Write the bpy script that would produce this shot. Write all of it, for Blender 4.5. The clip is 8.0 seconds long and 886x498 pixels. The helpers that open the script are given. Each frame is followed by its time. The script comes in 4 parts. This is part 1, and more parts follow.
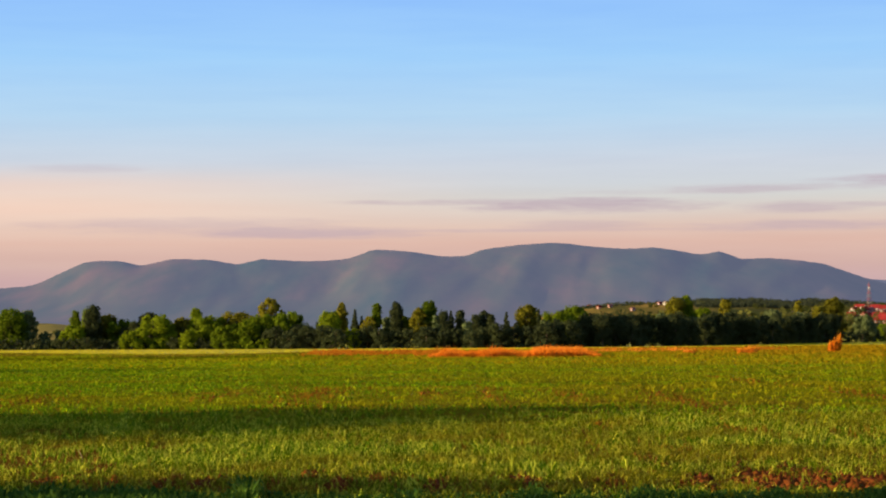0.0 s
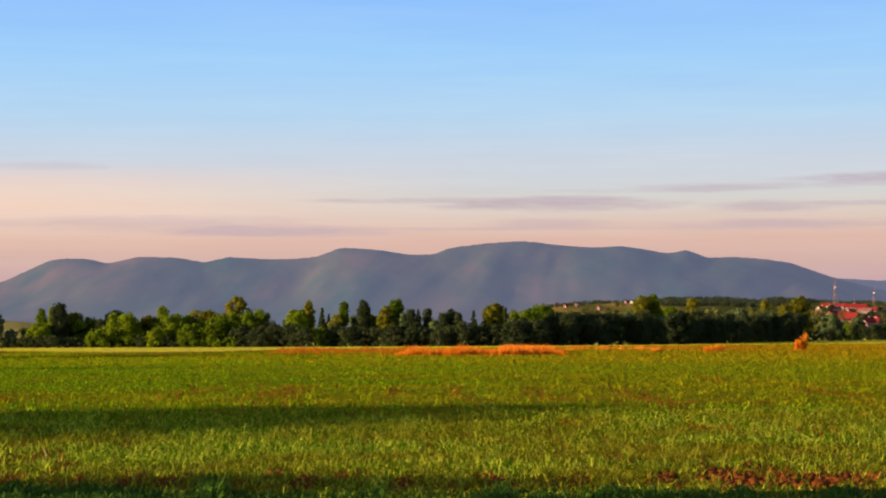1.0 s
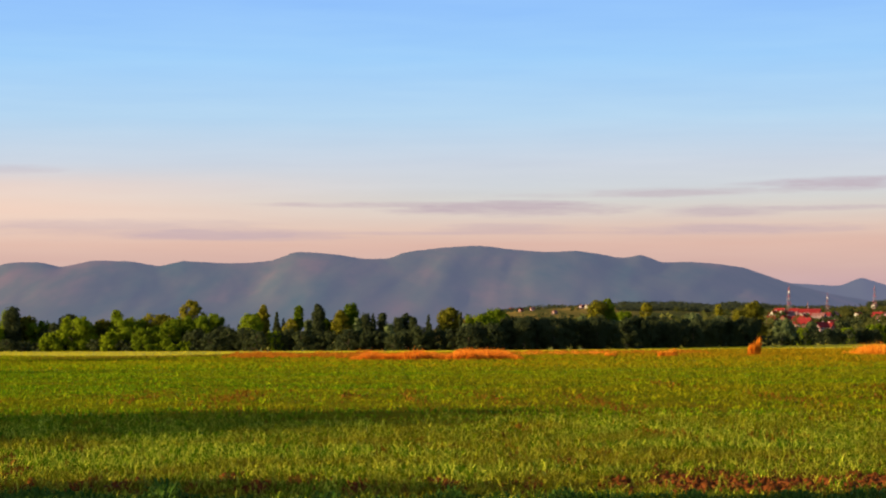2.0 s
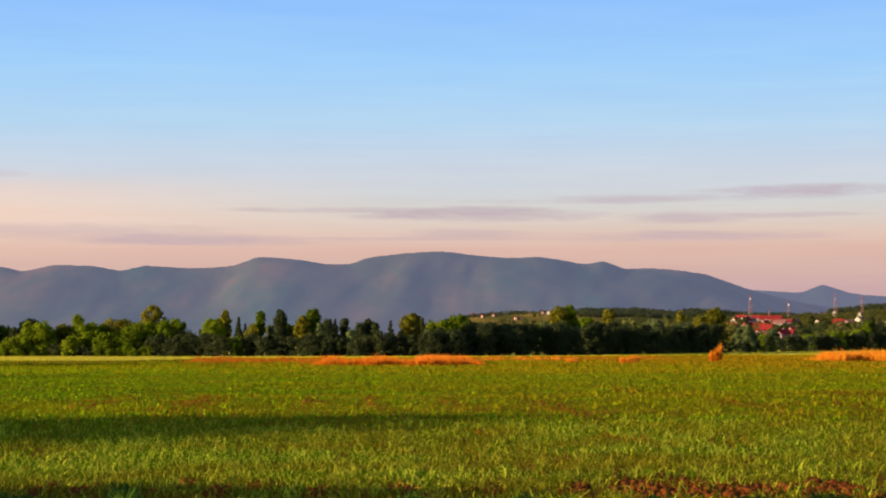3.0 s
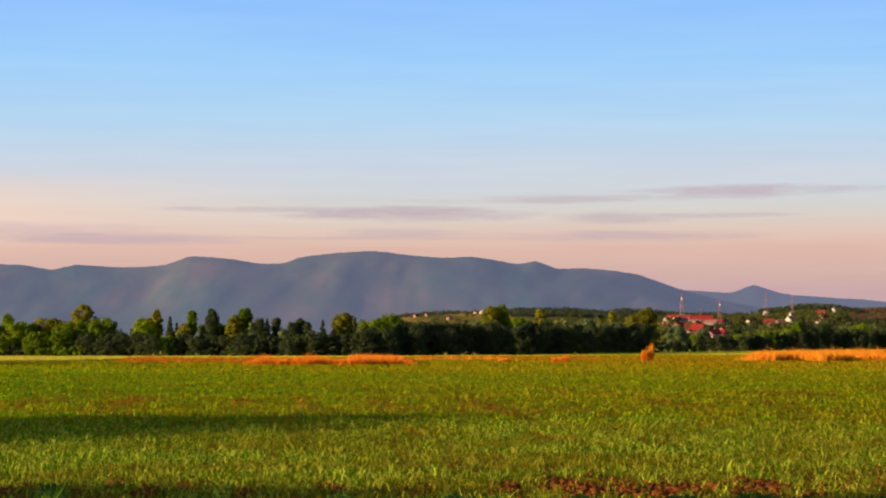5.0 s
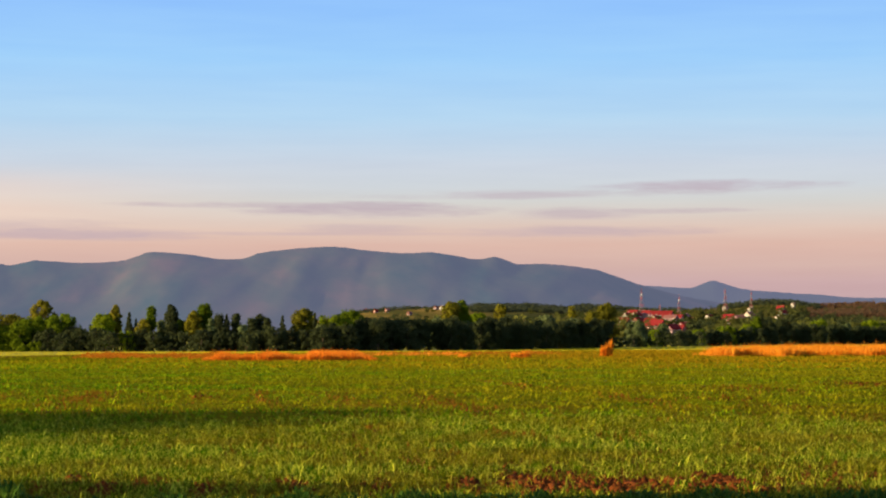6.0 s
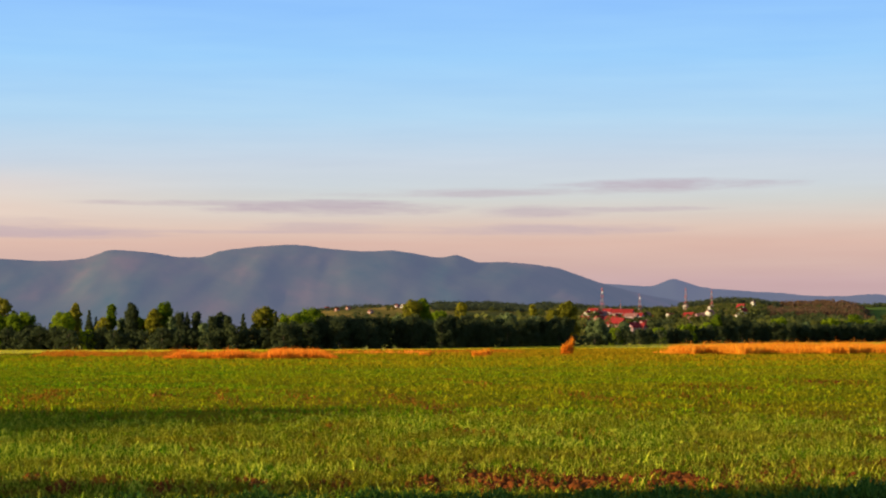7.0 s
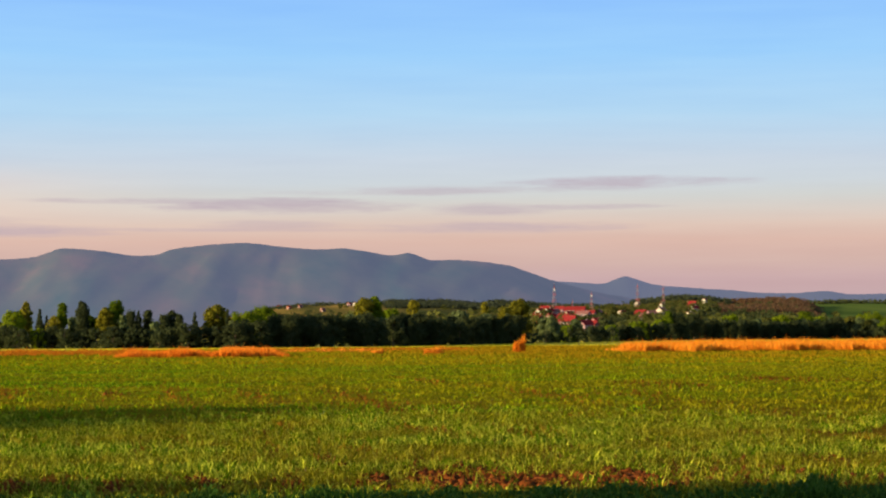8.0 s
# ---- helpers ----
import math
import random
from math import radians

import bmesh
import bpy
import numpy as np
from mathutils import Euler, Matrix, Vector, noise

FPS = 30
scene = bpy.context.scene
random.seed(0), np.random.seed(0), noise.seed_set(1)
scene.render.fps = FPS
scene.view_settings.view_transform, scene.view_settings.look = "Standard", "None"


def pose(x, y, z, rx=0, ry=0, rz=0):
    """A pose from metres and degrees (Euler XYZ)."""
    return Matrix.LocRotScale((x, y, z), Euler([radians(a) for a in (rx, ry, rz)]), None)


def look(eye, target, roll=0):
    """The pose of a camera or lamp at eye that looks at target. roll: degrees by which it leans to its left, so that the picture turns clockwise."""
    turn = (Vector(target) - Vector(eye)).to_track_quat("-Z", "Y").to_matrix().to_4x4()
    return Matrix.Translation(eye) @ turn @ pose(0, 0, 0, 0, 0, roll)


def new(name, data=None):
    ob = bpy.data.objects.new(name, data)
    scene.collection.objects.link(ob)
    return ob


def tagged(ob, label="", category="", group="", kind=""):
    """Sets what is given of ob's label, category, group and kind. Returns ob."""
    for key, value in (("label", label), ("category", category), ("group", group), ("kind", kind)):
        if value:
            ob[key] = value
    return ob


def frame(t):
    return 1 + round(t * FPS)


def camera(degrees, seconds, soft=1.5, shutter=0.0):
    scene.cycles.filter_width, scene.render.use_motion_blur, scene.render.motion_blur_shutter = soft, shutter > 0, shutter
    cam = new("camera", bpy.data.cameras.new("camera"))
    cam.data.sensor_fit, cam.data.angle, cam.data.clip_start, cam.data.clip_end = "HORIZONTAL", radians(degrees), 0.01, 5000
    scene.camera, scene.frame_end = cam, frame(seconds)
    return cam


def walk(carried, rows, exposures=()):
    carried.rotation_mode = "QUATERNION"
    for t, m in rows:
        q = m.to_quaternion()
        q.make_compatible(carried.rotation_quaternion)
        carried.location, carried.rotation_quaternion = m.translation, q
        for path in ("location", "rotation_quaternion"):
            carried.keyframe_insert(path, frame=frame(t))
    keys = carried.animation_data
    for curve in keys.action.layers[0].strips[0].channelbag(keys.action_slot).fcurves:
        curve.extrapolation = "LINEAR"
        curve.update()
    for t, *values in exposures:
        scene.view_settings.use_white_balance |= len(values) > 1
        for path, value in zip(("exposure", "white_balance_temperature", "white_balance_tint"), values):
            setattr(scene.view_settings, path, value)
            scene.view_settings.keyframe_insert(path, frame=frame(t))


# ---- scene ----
# ---- camera and its walk: a slow turn to the right, the camera held before the body ----
cam = camera(23.93, 8.0, soft=2.1)
EYE, ARM = 1.6, 0.87
ROWS = [
    (0.0, 0.000, 2.333, -0.416), (0.5, 0.416, 2.309, -0.403), (1.0, 0.892, 2.282, -0.342), (1.5, 1.443, 2.350, -0.345),
    (2.0, 2.121, 2.394, -0.272), (2.2, 2.420, 2.430, -0.239), (3.3, 3.365, 2.560, -0.058), (3.5, 3.533, 2.557, -0.025),
    (4.0, 3.949, 2.566, -0.003), (4.5, 4.428, 2.557, -0.048), (4.7, 4.655, 2.555, -0.058), (5.8, 5.870, 2.431, -0.116),
    (6.0, 6.091, 2.409, -0.126), (6.5, 6.654, 2.371, -0.060), (7.0, 7.156, 2.357, -0.135), (7.5, 7.799, 2.335, -0.312),
    (8.0, 8.467, 2.293, -0.287),
]


def held(turn, tilt, roll):
    a = radians(turn)
    return pose(ARM * math.sin(a), ARM * (math.cos(a) - 1), EYE, 90 + tilt, 0, -turn) @ pose(0, 0, 0, 0, 0, roll)


EXPOSURE = 1.1
walk(cam, [(t, held(*row)) for t, *row in ROWS], [(0.0, EXPOSURE, 6500, 10), (4.7, EXPOSURE, 6500, 10), (6.0, EXPOSURE, 6450, 9), (7.0, EXPOSURE, 6350, 7), (8.0, EXPOSURE, 6350, 7)])

# ---- world, sun ----
SUN_FROM, SUN_HIGH = -104.0, 9.0     # degrees clockwise from straight ahead, and above the horizon


class Nodes:
    """Short hand for building node trees."""

    def __init__(self, tree):
        self.tree = tree
        tree.nodes.clear()

    def add(self, kind):
        return self.tree.nodes.new(kind)

    def put(self, value, socket):
        if isinstance(value, bpy.types.NodeSocket):
            self.tree.links.new(value, socket)
        else:
            socket.default_value = value

    def math(self, op, a, b=0.0, c=0.0, clamp=False):
        n = self.add("ShaderNodeMath")
        n.operation, n.use_clamp = op, clamp
        for v, s in zip((a, b, c), n.inputs):
            self.put(v, s)
        return n.outputs[0]

    def mix(self, f, a, b, how="MIX"):
        n = self.add("ShaderNodeMix")
        n.data_type, n.blend_type = "RGBA", how
        self.put(f, n.inputs[0])
        for v, s in ((a, n.inputs[6]), (b, n.inputs[7])):
            self.put((*v, 1) if isinstance(v, tuple) and len(v) == 3 else v, s)
        return n.outputs[2]

    def ramp(self, f, stops, smooth=False):
        n = self.add("ShaderNodeValToRGB")
        r = n.color_ramp
        r.interpolation = "EASE" if smooth else "LINEAR"
        while len(r.elements) < len(stops):
            r.elements.new(0.5)
        for e, (at, c) in zip(r.elements, stops):
            e.position = at
            e.color = (*c, 1) if isinstance(c, tuple) else (c, c, c, 1)
        self.put(f, n.inputs[0])
        return n.outputs[0]

    def noise(self, vector, scale, detail=4, rough=0.55, stretch=None, lean=0.0):
        if stretch:
            m = self.add("ShaderNodeMapping")
            m.inputs["Scale"].default_value = stretch
            m.inputs["Rotation"].default_value = (0, lean, 0)
            self.put(vector, m.inputs[0])
            vector = m.outputs[0]
        n = self.add("ShaderNodeTexNoise")
        self.put(vector, n.inputs["Vector"])
        n.inputs["Scale"].default_value, n.inputs["Detail"].default_value, n.inputs["Roughness"].default_value = scale, detail, rough
        return n.outputs[0]


def srgb(r, g, b):
    return tuple(c / 12.92 if c < 0.04045 else ((c + 0.055) / 1.055) ** 2.4 for c in (r / 255, g / 255, b / 255))


world = bpy.data.worlds.new("dusk_sky")
scene.world = world
world.use_nodes = True
w = Nodes(world.node_tree)
sky = w.add("ShaderNodeTexSky")
sky.sky_type, sky.sun_disc, sky.sun_elevation, sky.sun_rotation, sky.dust_density = "NISHITA", False, radians(SUN_HIGH), radians(SUN_FROM), 2.0
way = w.add("ShaderNodeTexCoord").outputs["Generated"]
sx = w.add("ShaderNodeSeparateXYZ")
w.put(way, sx.inputs[0])
high = w.math("MULTIPLY", w.math("ARCSINE", sx.outputs[2]), 180 / math.pi)
turn = w.math("MULTIPLY", w.math("ARCTAN2", sx.outputs[0], sx.outputs[1]), 180 / math.pi)
# the low band of the dusk sky, from rose at the horizon to blue, ten degrees high
grad = w.ramp(w.math("DIVIDE", high, 10.0), [
    (0.00, srgb(193, 166, 171)), (0.146, srgb(202, 169, 168)), (0.192, srgb(211, 177, 167)), (0.25, srgb(220, 183, 168)), (0.292, srgb(223, 195, 180)),
    (0.333, srgb(219, 206, 196)), (0.37, srgb(211, 210, 206)), (0.41, srgb(206, 212, 217)), (0.47, srgb(202, 212, 224)), (0.60, srgb(179, 213, 240)), (0.76, srgb(157, 206, 250)),
    (0.92, srgb(143, 193, 252)), (1.0, srgb(138, 188, 252))])
# warmer and paler towards the sun's side
glow = w.math("MULTIPLY", w.ramp(w.math("DIVIDE", w.math("ADD", turn, 13.0), 18.0), [(0.0, 1.0), (1.0, 0.0)], True),
              w.ramp(w.math("DIVIDE", high, 6.0), [(0.0, 0.0), (0.36, 0.02), (0.46, 0.35), (0.58, 1.0), (0.66, 0.8), (0.80, 0.0)], True))
grad = w.mix(w.math("MULTIPLY", glow, 0.85), grad, srgb(247, 211, 190))
# slow unevenness, and thin level streaks of cloud
uneven = w.noise(way, 11.0, 4, 0.55, (1, 1, 13))
grad = w.mix(0.20, grad, w.ramp(uneven, [(0.3, srgb(190, 176, 186)), (0.7, srgb(236, 226, 226))]), "SOFT_LIGHT")
ragged = w.math("MULTIPLY", w.math("SUBTRACT", w.noise(way, 22.0, 5, 0.62, (1, 1, 9)), 0.5), 2.4)
fine = w.noise(way, 60.0, 3, 0.6, (1, 1, 9))
# turn and height of the middle, half length, half thickness, rise per degree, weight
STREAKS = [
    (3.8, 3.49, 3.0, 0.24, 0.0, 0.80), (0.7, 3.61, 3.2, 0.11, -0.004, 0.55), (13.4, 4.07, 3.1, 0.19, 0.004, 0.75), (8.5, 3.90, 4.2, 0.14, 0.012, 0.55),
    (10.0, 3.36, 1.7, 0.19, 0.0, 0.60), (11.4, 3.42, 2.5, 0.10, 0.006, 0.60), (3.8, 2.94, 2.0, 0.17, 0.0, 0.42), (9.8, 2.88, 3.6, 0.17, 0.0, 0.58),
    (2.6, 2.83, 5.0, 0.07, 0.0, 0.45), (-3.9, 2.82, 3.3, 0.22, -0.01, 0.66), (-7.0, 2.96, 4.2, 0.30, 0.0, 0.40), (-9.9, 4.55, 1.6, 0.13, 0.0, 0.26),
]
cover = None
for mid, level, length, thick, rise, weight in STREAKS:
    a = w.math("SUBTRACT", turn, mid)
    e = w.math("SUBTRACT", w.math("SUBTRACT", high, level), w.math("MULTIPLY", a, rise))
    a, e = w.math("DIVIDE", a, length * 1.25), w.math("DIVIDE", e, thick * 1.1)
    d = w.math("ADD", w.math("ADD", w.math("MULTIPLY", a, a), w.math("MULTIPLY", e, e)), ragged)
    s = w.math("MULTIPLY", w.ramp(d, [(0.0, 1.0), (0.35, 0.60), (0.7, 0.20), (1.0, 0.0)], True), weight)
    cover = s if cover is None else w.math("MAXIMUM", cover, s)
cover = w.math("MULTIPLY", cover, w.math("ADD", w.math("MULTIPLY", fine, 0.5), 0.60), clamp=True)
grad = w.mix(cover, grad, srgb(188, 168, 180))
STOP = 0.5 ** EXPOSURE
grad = w.mix(1.0, grad, (STOP, STOP, STOP), "MULTIPLY")
lit = w.mix(w.ramp(w.math("DIVIDE", high, 40.0), [(0.25, 1.0), (0.75, 0.0)], True), w.mix(1.0, sky.outputs[0], (0.11, 0.11, 0.11), "MULTIPLY"), grad)
back, done = w.add("ShaderNodeBackground"), w.add("ShaderNodeOutputWorld")
w.put(lit, back.inputs[0])
w.put(back.outputs[0], done.inputs[0])

a, e = radians(SUN_FROM), radians(SUN_HIGH)
to_sun = Vector((math.sin(a) * math.cos(e), math.cos(a) * math.cos(e), math.sin(e)))
sun = new("sun", bpy.data.lights.new("sun", "SUN"))
sun.data.energy, sun.data.angle, sun.data.color = 5.0, radians(1.0), (1.0, 0.78, 0.40)
sun.matrix_world = look(to_sun * 100, (0, 0, 0))


# ---- materials ----
def material(name):
    m = bpy.data.materials.new(name)
    m.use_nodes = True
    n = Nodes(m.node_tree)
    return m, n, n.add("ShaderNodeOutputMaterial").inputs[0]


def leafy(name, dark, mid, light, through_share=0.3, spread=0.5, patch_scale=0.9, between=None, weedy=0.0, shine=0.02, drift=(0.045, 0.13, 1), curve=1.0, ochre=(0.30, 0.165, 0.005)):
    """Leaves: each leaf its own tone, each plant its own too; light comes through."""
    m, n, out = material(name)
    leaf = n.add("ShaderNodeNewGeometry").outputs["Random Per Island"]
    plant = n.add("ShaderNodeObjectInfo").outputs["Random"]
    where = n.add("ShaderNodeTexCoord").outputs["Object"]
    patch = n.math("ADD", n.math("MULTIPLY", n.noise(where, patch_scale, 4, 0.65), 0.55), n.math("MULTIPLY", n.noise(where, 0.5, 4, 0.6, (0.08, 0.5, 1)), 0.45))
    f = n.math("ADD", n.math("ADD", n.math("MULTIPLY", n.math("POWER", leaf, curve), spread), n.math("MULTIPLY", patch, 0.5)), n.math("MULTIPLY", n.math("SUBTRACT", plant, 0.5), 0.35))
    c = n.ramp(f, [(0.15, dark), (0.5, mid), (0.76, between), (1.0, light)] if between else [(0.12, dark), (0.5, mid), (0.92, light)])
    if weedy:
        # long ochre streaks where dry weeds stand among the crop
        streak = n.math("ADD", n.math("MULTIPLY", n.noise(where, 1.0, 4, 0.6, drift), 0.62), n.math("MULTIPLY", n.noise(where, 1.0, 3, 0.55, (0.8, 0.4, 1)), 0.38))
        side = n.add("ShaderNodeSeparateXYZ")
        n.put(where, side.inputs[0])
        streak = n.math("ADD", streak, n.math("MULTIPLY", n.math("MINIMUM", n.math("MAXIMUM", side.outputs[0], -25.0), 30.0), 0.0030))
        c = n.mix(n.math("MULTIPLY", n.ramp(streak, [(0.45, 0.0), (0.58, 1.0)]), weedy), c, ochre)
    d, t, mx = n.add("ShaderNodeBsdfPrincipled"), n.add("ShaderNodeBsdfTranslucent"), n.add("ShaderNodeMixShader")
    n.put(c, d.inputs["Base Color"])
    n.put(c, t.inputs["Color"])
    d.inputs["Roughness"].default_value, d.inputs["Specular IOR Level"].default_value = 0.7 if shine < 0.1 else 0.5, shine
    mx.inputs[0].default_value = through_share
    n.put(d.outputs[0], mx.inputs[1])
    n.put(t.outputs[0], mx.inputs[2])
    n.put(mx.outputs[0], out)
    return m


def plain(name, a, b, scale, rough=0.8, metal=0.0, bump=0.0, fine_scale=None):
    """A surface of two tones at two scales, with relief."""
    m, n, out = material(name)
    where = n.add("ShaderNodeTexCoord").outputs["Object"]
    big, small = n.noise(where, scale, 4), n.noise(where, fine_scale or scale * 9, 3)
    f = n.math("ADD", n.math("MULTIPLY", big, 0.7), n.math("MULTIPLY", small, 0.3))
    p = n.add("ShaderNodeBsdfPrincipled")
    n.put(n.ramp(f, [(0.32, a), (0.68, b)]), p.inputs["Base Color"])
    p.inputs["Roughness"].default_value, p.inputs["Metallic"].default_value = rough, metal
    p.inputs["Specular IOR Level"].default_value = 0.5 if rough < 0.6 else 0.03
    if bump:
        bm_ = n.add("ShaderNodeBump")
        bm_.inputs["Strength"].default_value = bump
        n.put(small, bm_.inputs["Height"])
        n.put(bm_.outputs[0], p.inputs["Normal"])
    n.put(p.outputs[0], out)
    return m


# palest crop leaves stand in for glints; mid and far tones brightened against self-shading
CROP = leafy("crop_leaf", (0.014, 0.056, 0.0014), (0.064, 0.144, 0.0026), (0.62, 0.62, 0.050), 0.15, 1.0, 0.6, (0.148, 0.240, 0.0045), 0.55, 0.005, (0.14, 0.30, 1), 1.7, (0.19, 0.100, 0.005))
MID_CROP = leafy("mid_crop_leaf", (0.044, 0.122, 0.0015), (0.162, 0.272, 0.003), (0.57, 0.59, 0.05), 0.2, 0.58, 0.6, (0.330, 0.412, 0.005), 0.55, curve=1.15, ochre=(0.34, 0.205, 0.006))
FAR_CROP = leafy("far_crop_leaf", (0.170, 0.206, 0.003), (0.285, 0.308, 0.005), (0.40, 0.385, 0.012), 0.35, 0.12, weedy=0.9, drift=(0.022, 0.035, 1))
MEADOW = leafy("meadow_grass", (0.52, 0.44, 0.02), (0.60, 0.51, 0.03), (0.68, 0.57, 0.05), 0.4, 0.2)
RUST = leafy("rusty_weed", (0.12, 0.050, 0.005), (0.21, 0.086, 0.008), (0.32, 0.145, 0.012), 0.3, 0.6)
# dark brown colour of the shadow line added below the meadow
SHADOW_LINE = leafy("shadow_line_blade", (0.10, 0.075, 0.006), (0.15, 0.11, 0.008), (0.20, 0.15, 0.012), 0.3, 0.4)
WEED = leafy("weed_leaf", (0.022, 0.058, 0.008), (0.052, 0.112, 0.014), (0.12, 0.19, 0.024), 0.3, 0.6)
GOLD = leafy("golden_dry_grass", (0.55, 0.16, 0.010), (0.74, 0.26, 0.018), (0.86, 0.40, 0.05), 0.4)
LOW_DRY = leafy("low_dry_grass", (0.30, 0.090, 0.006), (0.42, 0.135, 0.010), (0.54, 0.21, 0.022), 0.4)
DRY = leafy("dry_grass", (0.49, 0.115, 0.008), (0.68, 0.185, 0.014), (0.82, 0.31, 0.04), 0.4)
LEAF = {
    "green": leafy("green_leaf", (0.075, 0.112, 0.006), (0.175, 0.222, 0.008), (0.27, 0.30, 0.014), 0.42, 0.18),
    "yellow": leafy("yellow_green_leaf", (0.105, 0.100, 0.010), (0.190, 0.168, 0.013), (0.27, 0.220, 0.018), 0.38, 0.18),
    # dark: the shade of the crowded tree line put into the leaf colour
    "dark": leafy("shaded_dark_leaf", (0.045, 0.055, 0.024), (0.050, 0.061, 0.025), (0.058, 0.070, 0.026), 0.45, 0.3),
    "grey": leafy("grey_green_leaf", (0.05, 0.07, 0.03), (0.11, 0.14, 0.055), (0.19, 0.21, 0.08)),
    "brown": leafy("brown_twig", (0.125, 0.072, 0.042), (0.165, 0.090, 0.050), (0.21, 0.115, 0.06), 0.5, 0.15),
    "moss": leafy("moss_green_leaf", (0.036, 0.044, 0.018), (0.056, 0.066, 0.024), (0.09, 0.094, 0.03), 0.3, 0.2),
    # crest: base colour greyed for the haze before the far hill
    "crest": leafy("haze_greyed_leaf", (0.040, 0.048, 0.030), (0.060, 0.070, 0.040), (0.085, 0.095, 0.05), 0.3, 0.2),
    "pale": leafy("pale_olive_leaf", (0.085, 0.090, 0.020), (0.130, 0.125, 0.030), (0.19, 0.165, 0.04), 0.4, 0.2),
    "olive": leafy("olive_leaf", (0.060, 0.066, 0.016), (0.095, 0.096, 0.024), (0.155, 0.135, 0.03), 0.4, 0.2),
}
SWARD = plain("meadow_sward", (0.30, 0.27, 0.03), (0.46, 0.38, 0.05), 0.05, 0.9, bump=0.3, fine_scale=1.2)
STRAW = plain("bleached_straw", (0.55, 0.40, 0.16), (0.72, 0.54, 0.24), 8.0, 0.7)
BARK = plain("bark", (0.05, 0.038, 0.028), (0.13, 0.10, 0.075), 3.0, 0.9, bump=0.4)
WHITE_WALL = plain("white_render", (0.32, 0.29, 0.26), (0.44, 0.40, 0.36), 0.6, 0.85, bump=0.1)
# brown puts the shade of the house fronts into the wall colour
SHADE_BROWN_WALL = plain("shade_brown_render", (0.20, 0.095, 0.075), (0.29, 0.14, 0.11), 0.6, 0.85, bump=0.1)
MAUVE_WALL = plain("mauve_render", (0.22, 0.13, 0.15), (0.31, 0.19, 0.21), 0.6, 0.85, bump=0.1)
RED_ROOF = plain("red_roof_tile", (0.14, 0.014, 0.017), (0.25, 0.026, 0.026), 0.8, 0.7, bump=0.4)
GREY_ROOF = plain("mauve_roof_tile", (0.16, 0.07, 0.07), (0.28, 0.12, 0.11), 0.8, 0.7, bump=0.4)
DARK_GLASS = plain("window_glass", (0.03, 0.035, 0.045), (0.06, 0.065, 0.08), 2.0, 0.12)
PALE_PAINT = plain("weathered_paint", (0.26, 0.20, 0.20), (0.34, 0.27, 0.26), 1.0, 0.6)
RED_PAINT = plain("red_paint", (0.30, 0.07, 0.07), (0.38, 0.10, 0.095), 1.0, 0.5)
WHITE_PAINT = plain("white_paint", (0.70, 0.68, 0.66), (0.84, 0.82, 0.80), 1.0, 0.5)


def ground_material():
    m, n, out = material("field_soil")
    where = n.add("ShaderNodeNewGeometry").outputs["Position"]
    s = n.add("ShaderNodeSeparateXYZ")
    n.put(where, s.inputs[0])
    grain, clod, patch, wide = n.noise(where, 9.0, 5, 0.65), n.noise(where, 2.2, 4), n.noise(where, 0.25, 4), n.noise(where, 0.03, 3)
    soil = n.ramp(grain, [(0.25, (0.07, 0.022, 0.006)), (0.5, (0.17, 0.052, 0.012)), (0.75, (0.29, 0.095, 0.020))])
    green = n.ramp(n.math("ADD", n.math("MULTIPLY", clod, 0.5), n.math("MULTIPLY", patch, 0.5)), [(0.3, (0.10, 0.115, 0.003)), (0.7, (0.21, 0.21, 0.006))])
    # sown ground is overgrown with seedlings away from the near rows
    cover_ = n.math("ADD", n.ramp(n.math("DIVIDE", s.outputs[1], 200.0), [(0.07, 0.0), (0.26, 0.9)]), n.math("MULTIPLY", n.math("SUBTRACT", patch, 0.5), 1.4), clamp=True)
    c = n.mix(cover_, soil, green)
    c = n.mix(n.math("MULTIPLY", n.ramp(wide, [(0.5, 0.0), (0.62, 1.0)]), 0.35), c, (0.24, 0.13, 0.012))
    p, b = n.add("ShaderNodeBsdfDiffuse"), n.add("ShaderNodeBump")
    n.put(c, p.inputs["Color"])
    b.inputs["Strength"].default_value, b.inputs["Distance"].default_value = 1.0, 0.12
    n.put(n.math("ADD", grain, n.math("MULTIPLY", clod, 1.5)), b.inputs["Height"])
    n.put(b.outputs[0], p.inputs["Normal"])
    n.put(p.outputs[0], out)
    return m


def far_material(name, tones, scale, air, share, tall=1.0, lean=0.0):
    """Land through kilometres of air: its own colours, haze added as emission by share."""
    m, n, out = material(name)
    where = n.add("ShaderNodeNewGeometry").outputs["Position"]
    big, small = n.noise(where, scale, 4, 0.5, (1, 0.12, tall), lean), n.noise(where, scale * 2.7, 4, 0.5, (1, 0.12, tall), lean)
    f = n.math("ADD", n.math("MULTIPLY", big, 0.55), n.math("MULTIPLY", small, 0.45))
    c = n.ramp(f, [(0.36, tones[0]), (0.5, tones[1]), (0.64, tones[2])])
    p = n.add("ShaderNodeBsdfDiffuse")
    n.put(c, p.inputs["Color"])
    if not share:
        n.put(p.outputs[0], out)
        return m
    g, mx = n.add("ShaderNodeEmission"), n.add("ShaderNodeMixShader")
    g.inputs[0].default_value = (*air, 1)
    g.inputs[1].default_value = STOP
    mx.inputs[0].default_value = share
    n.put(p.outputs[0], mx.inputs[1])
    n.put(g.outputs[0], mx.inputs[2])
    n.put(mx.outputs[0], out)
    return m


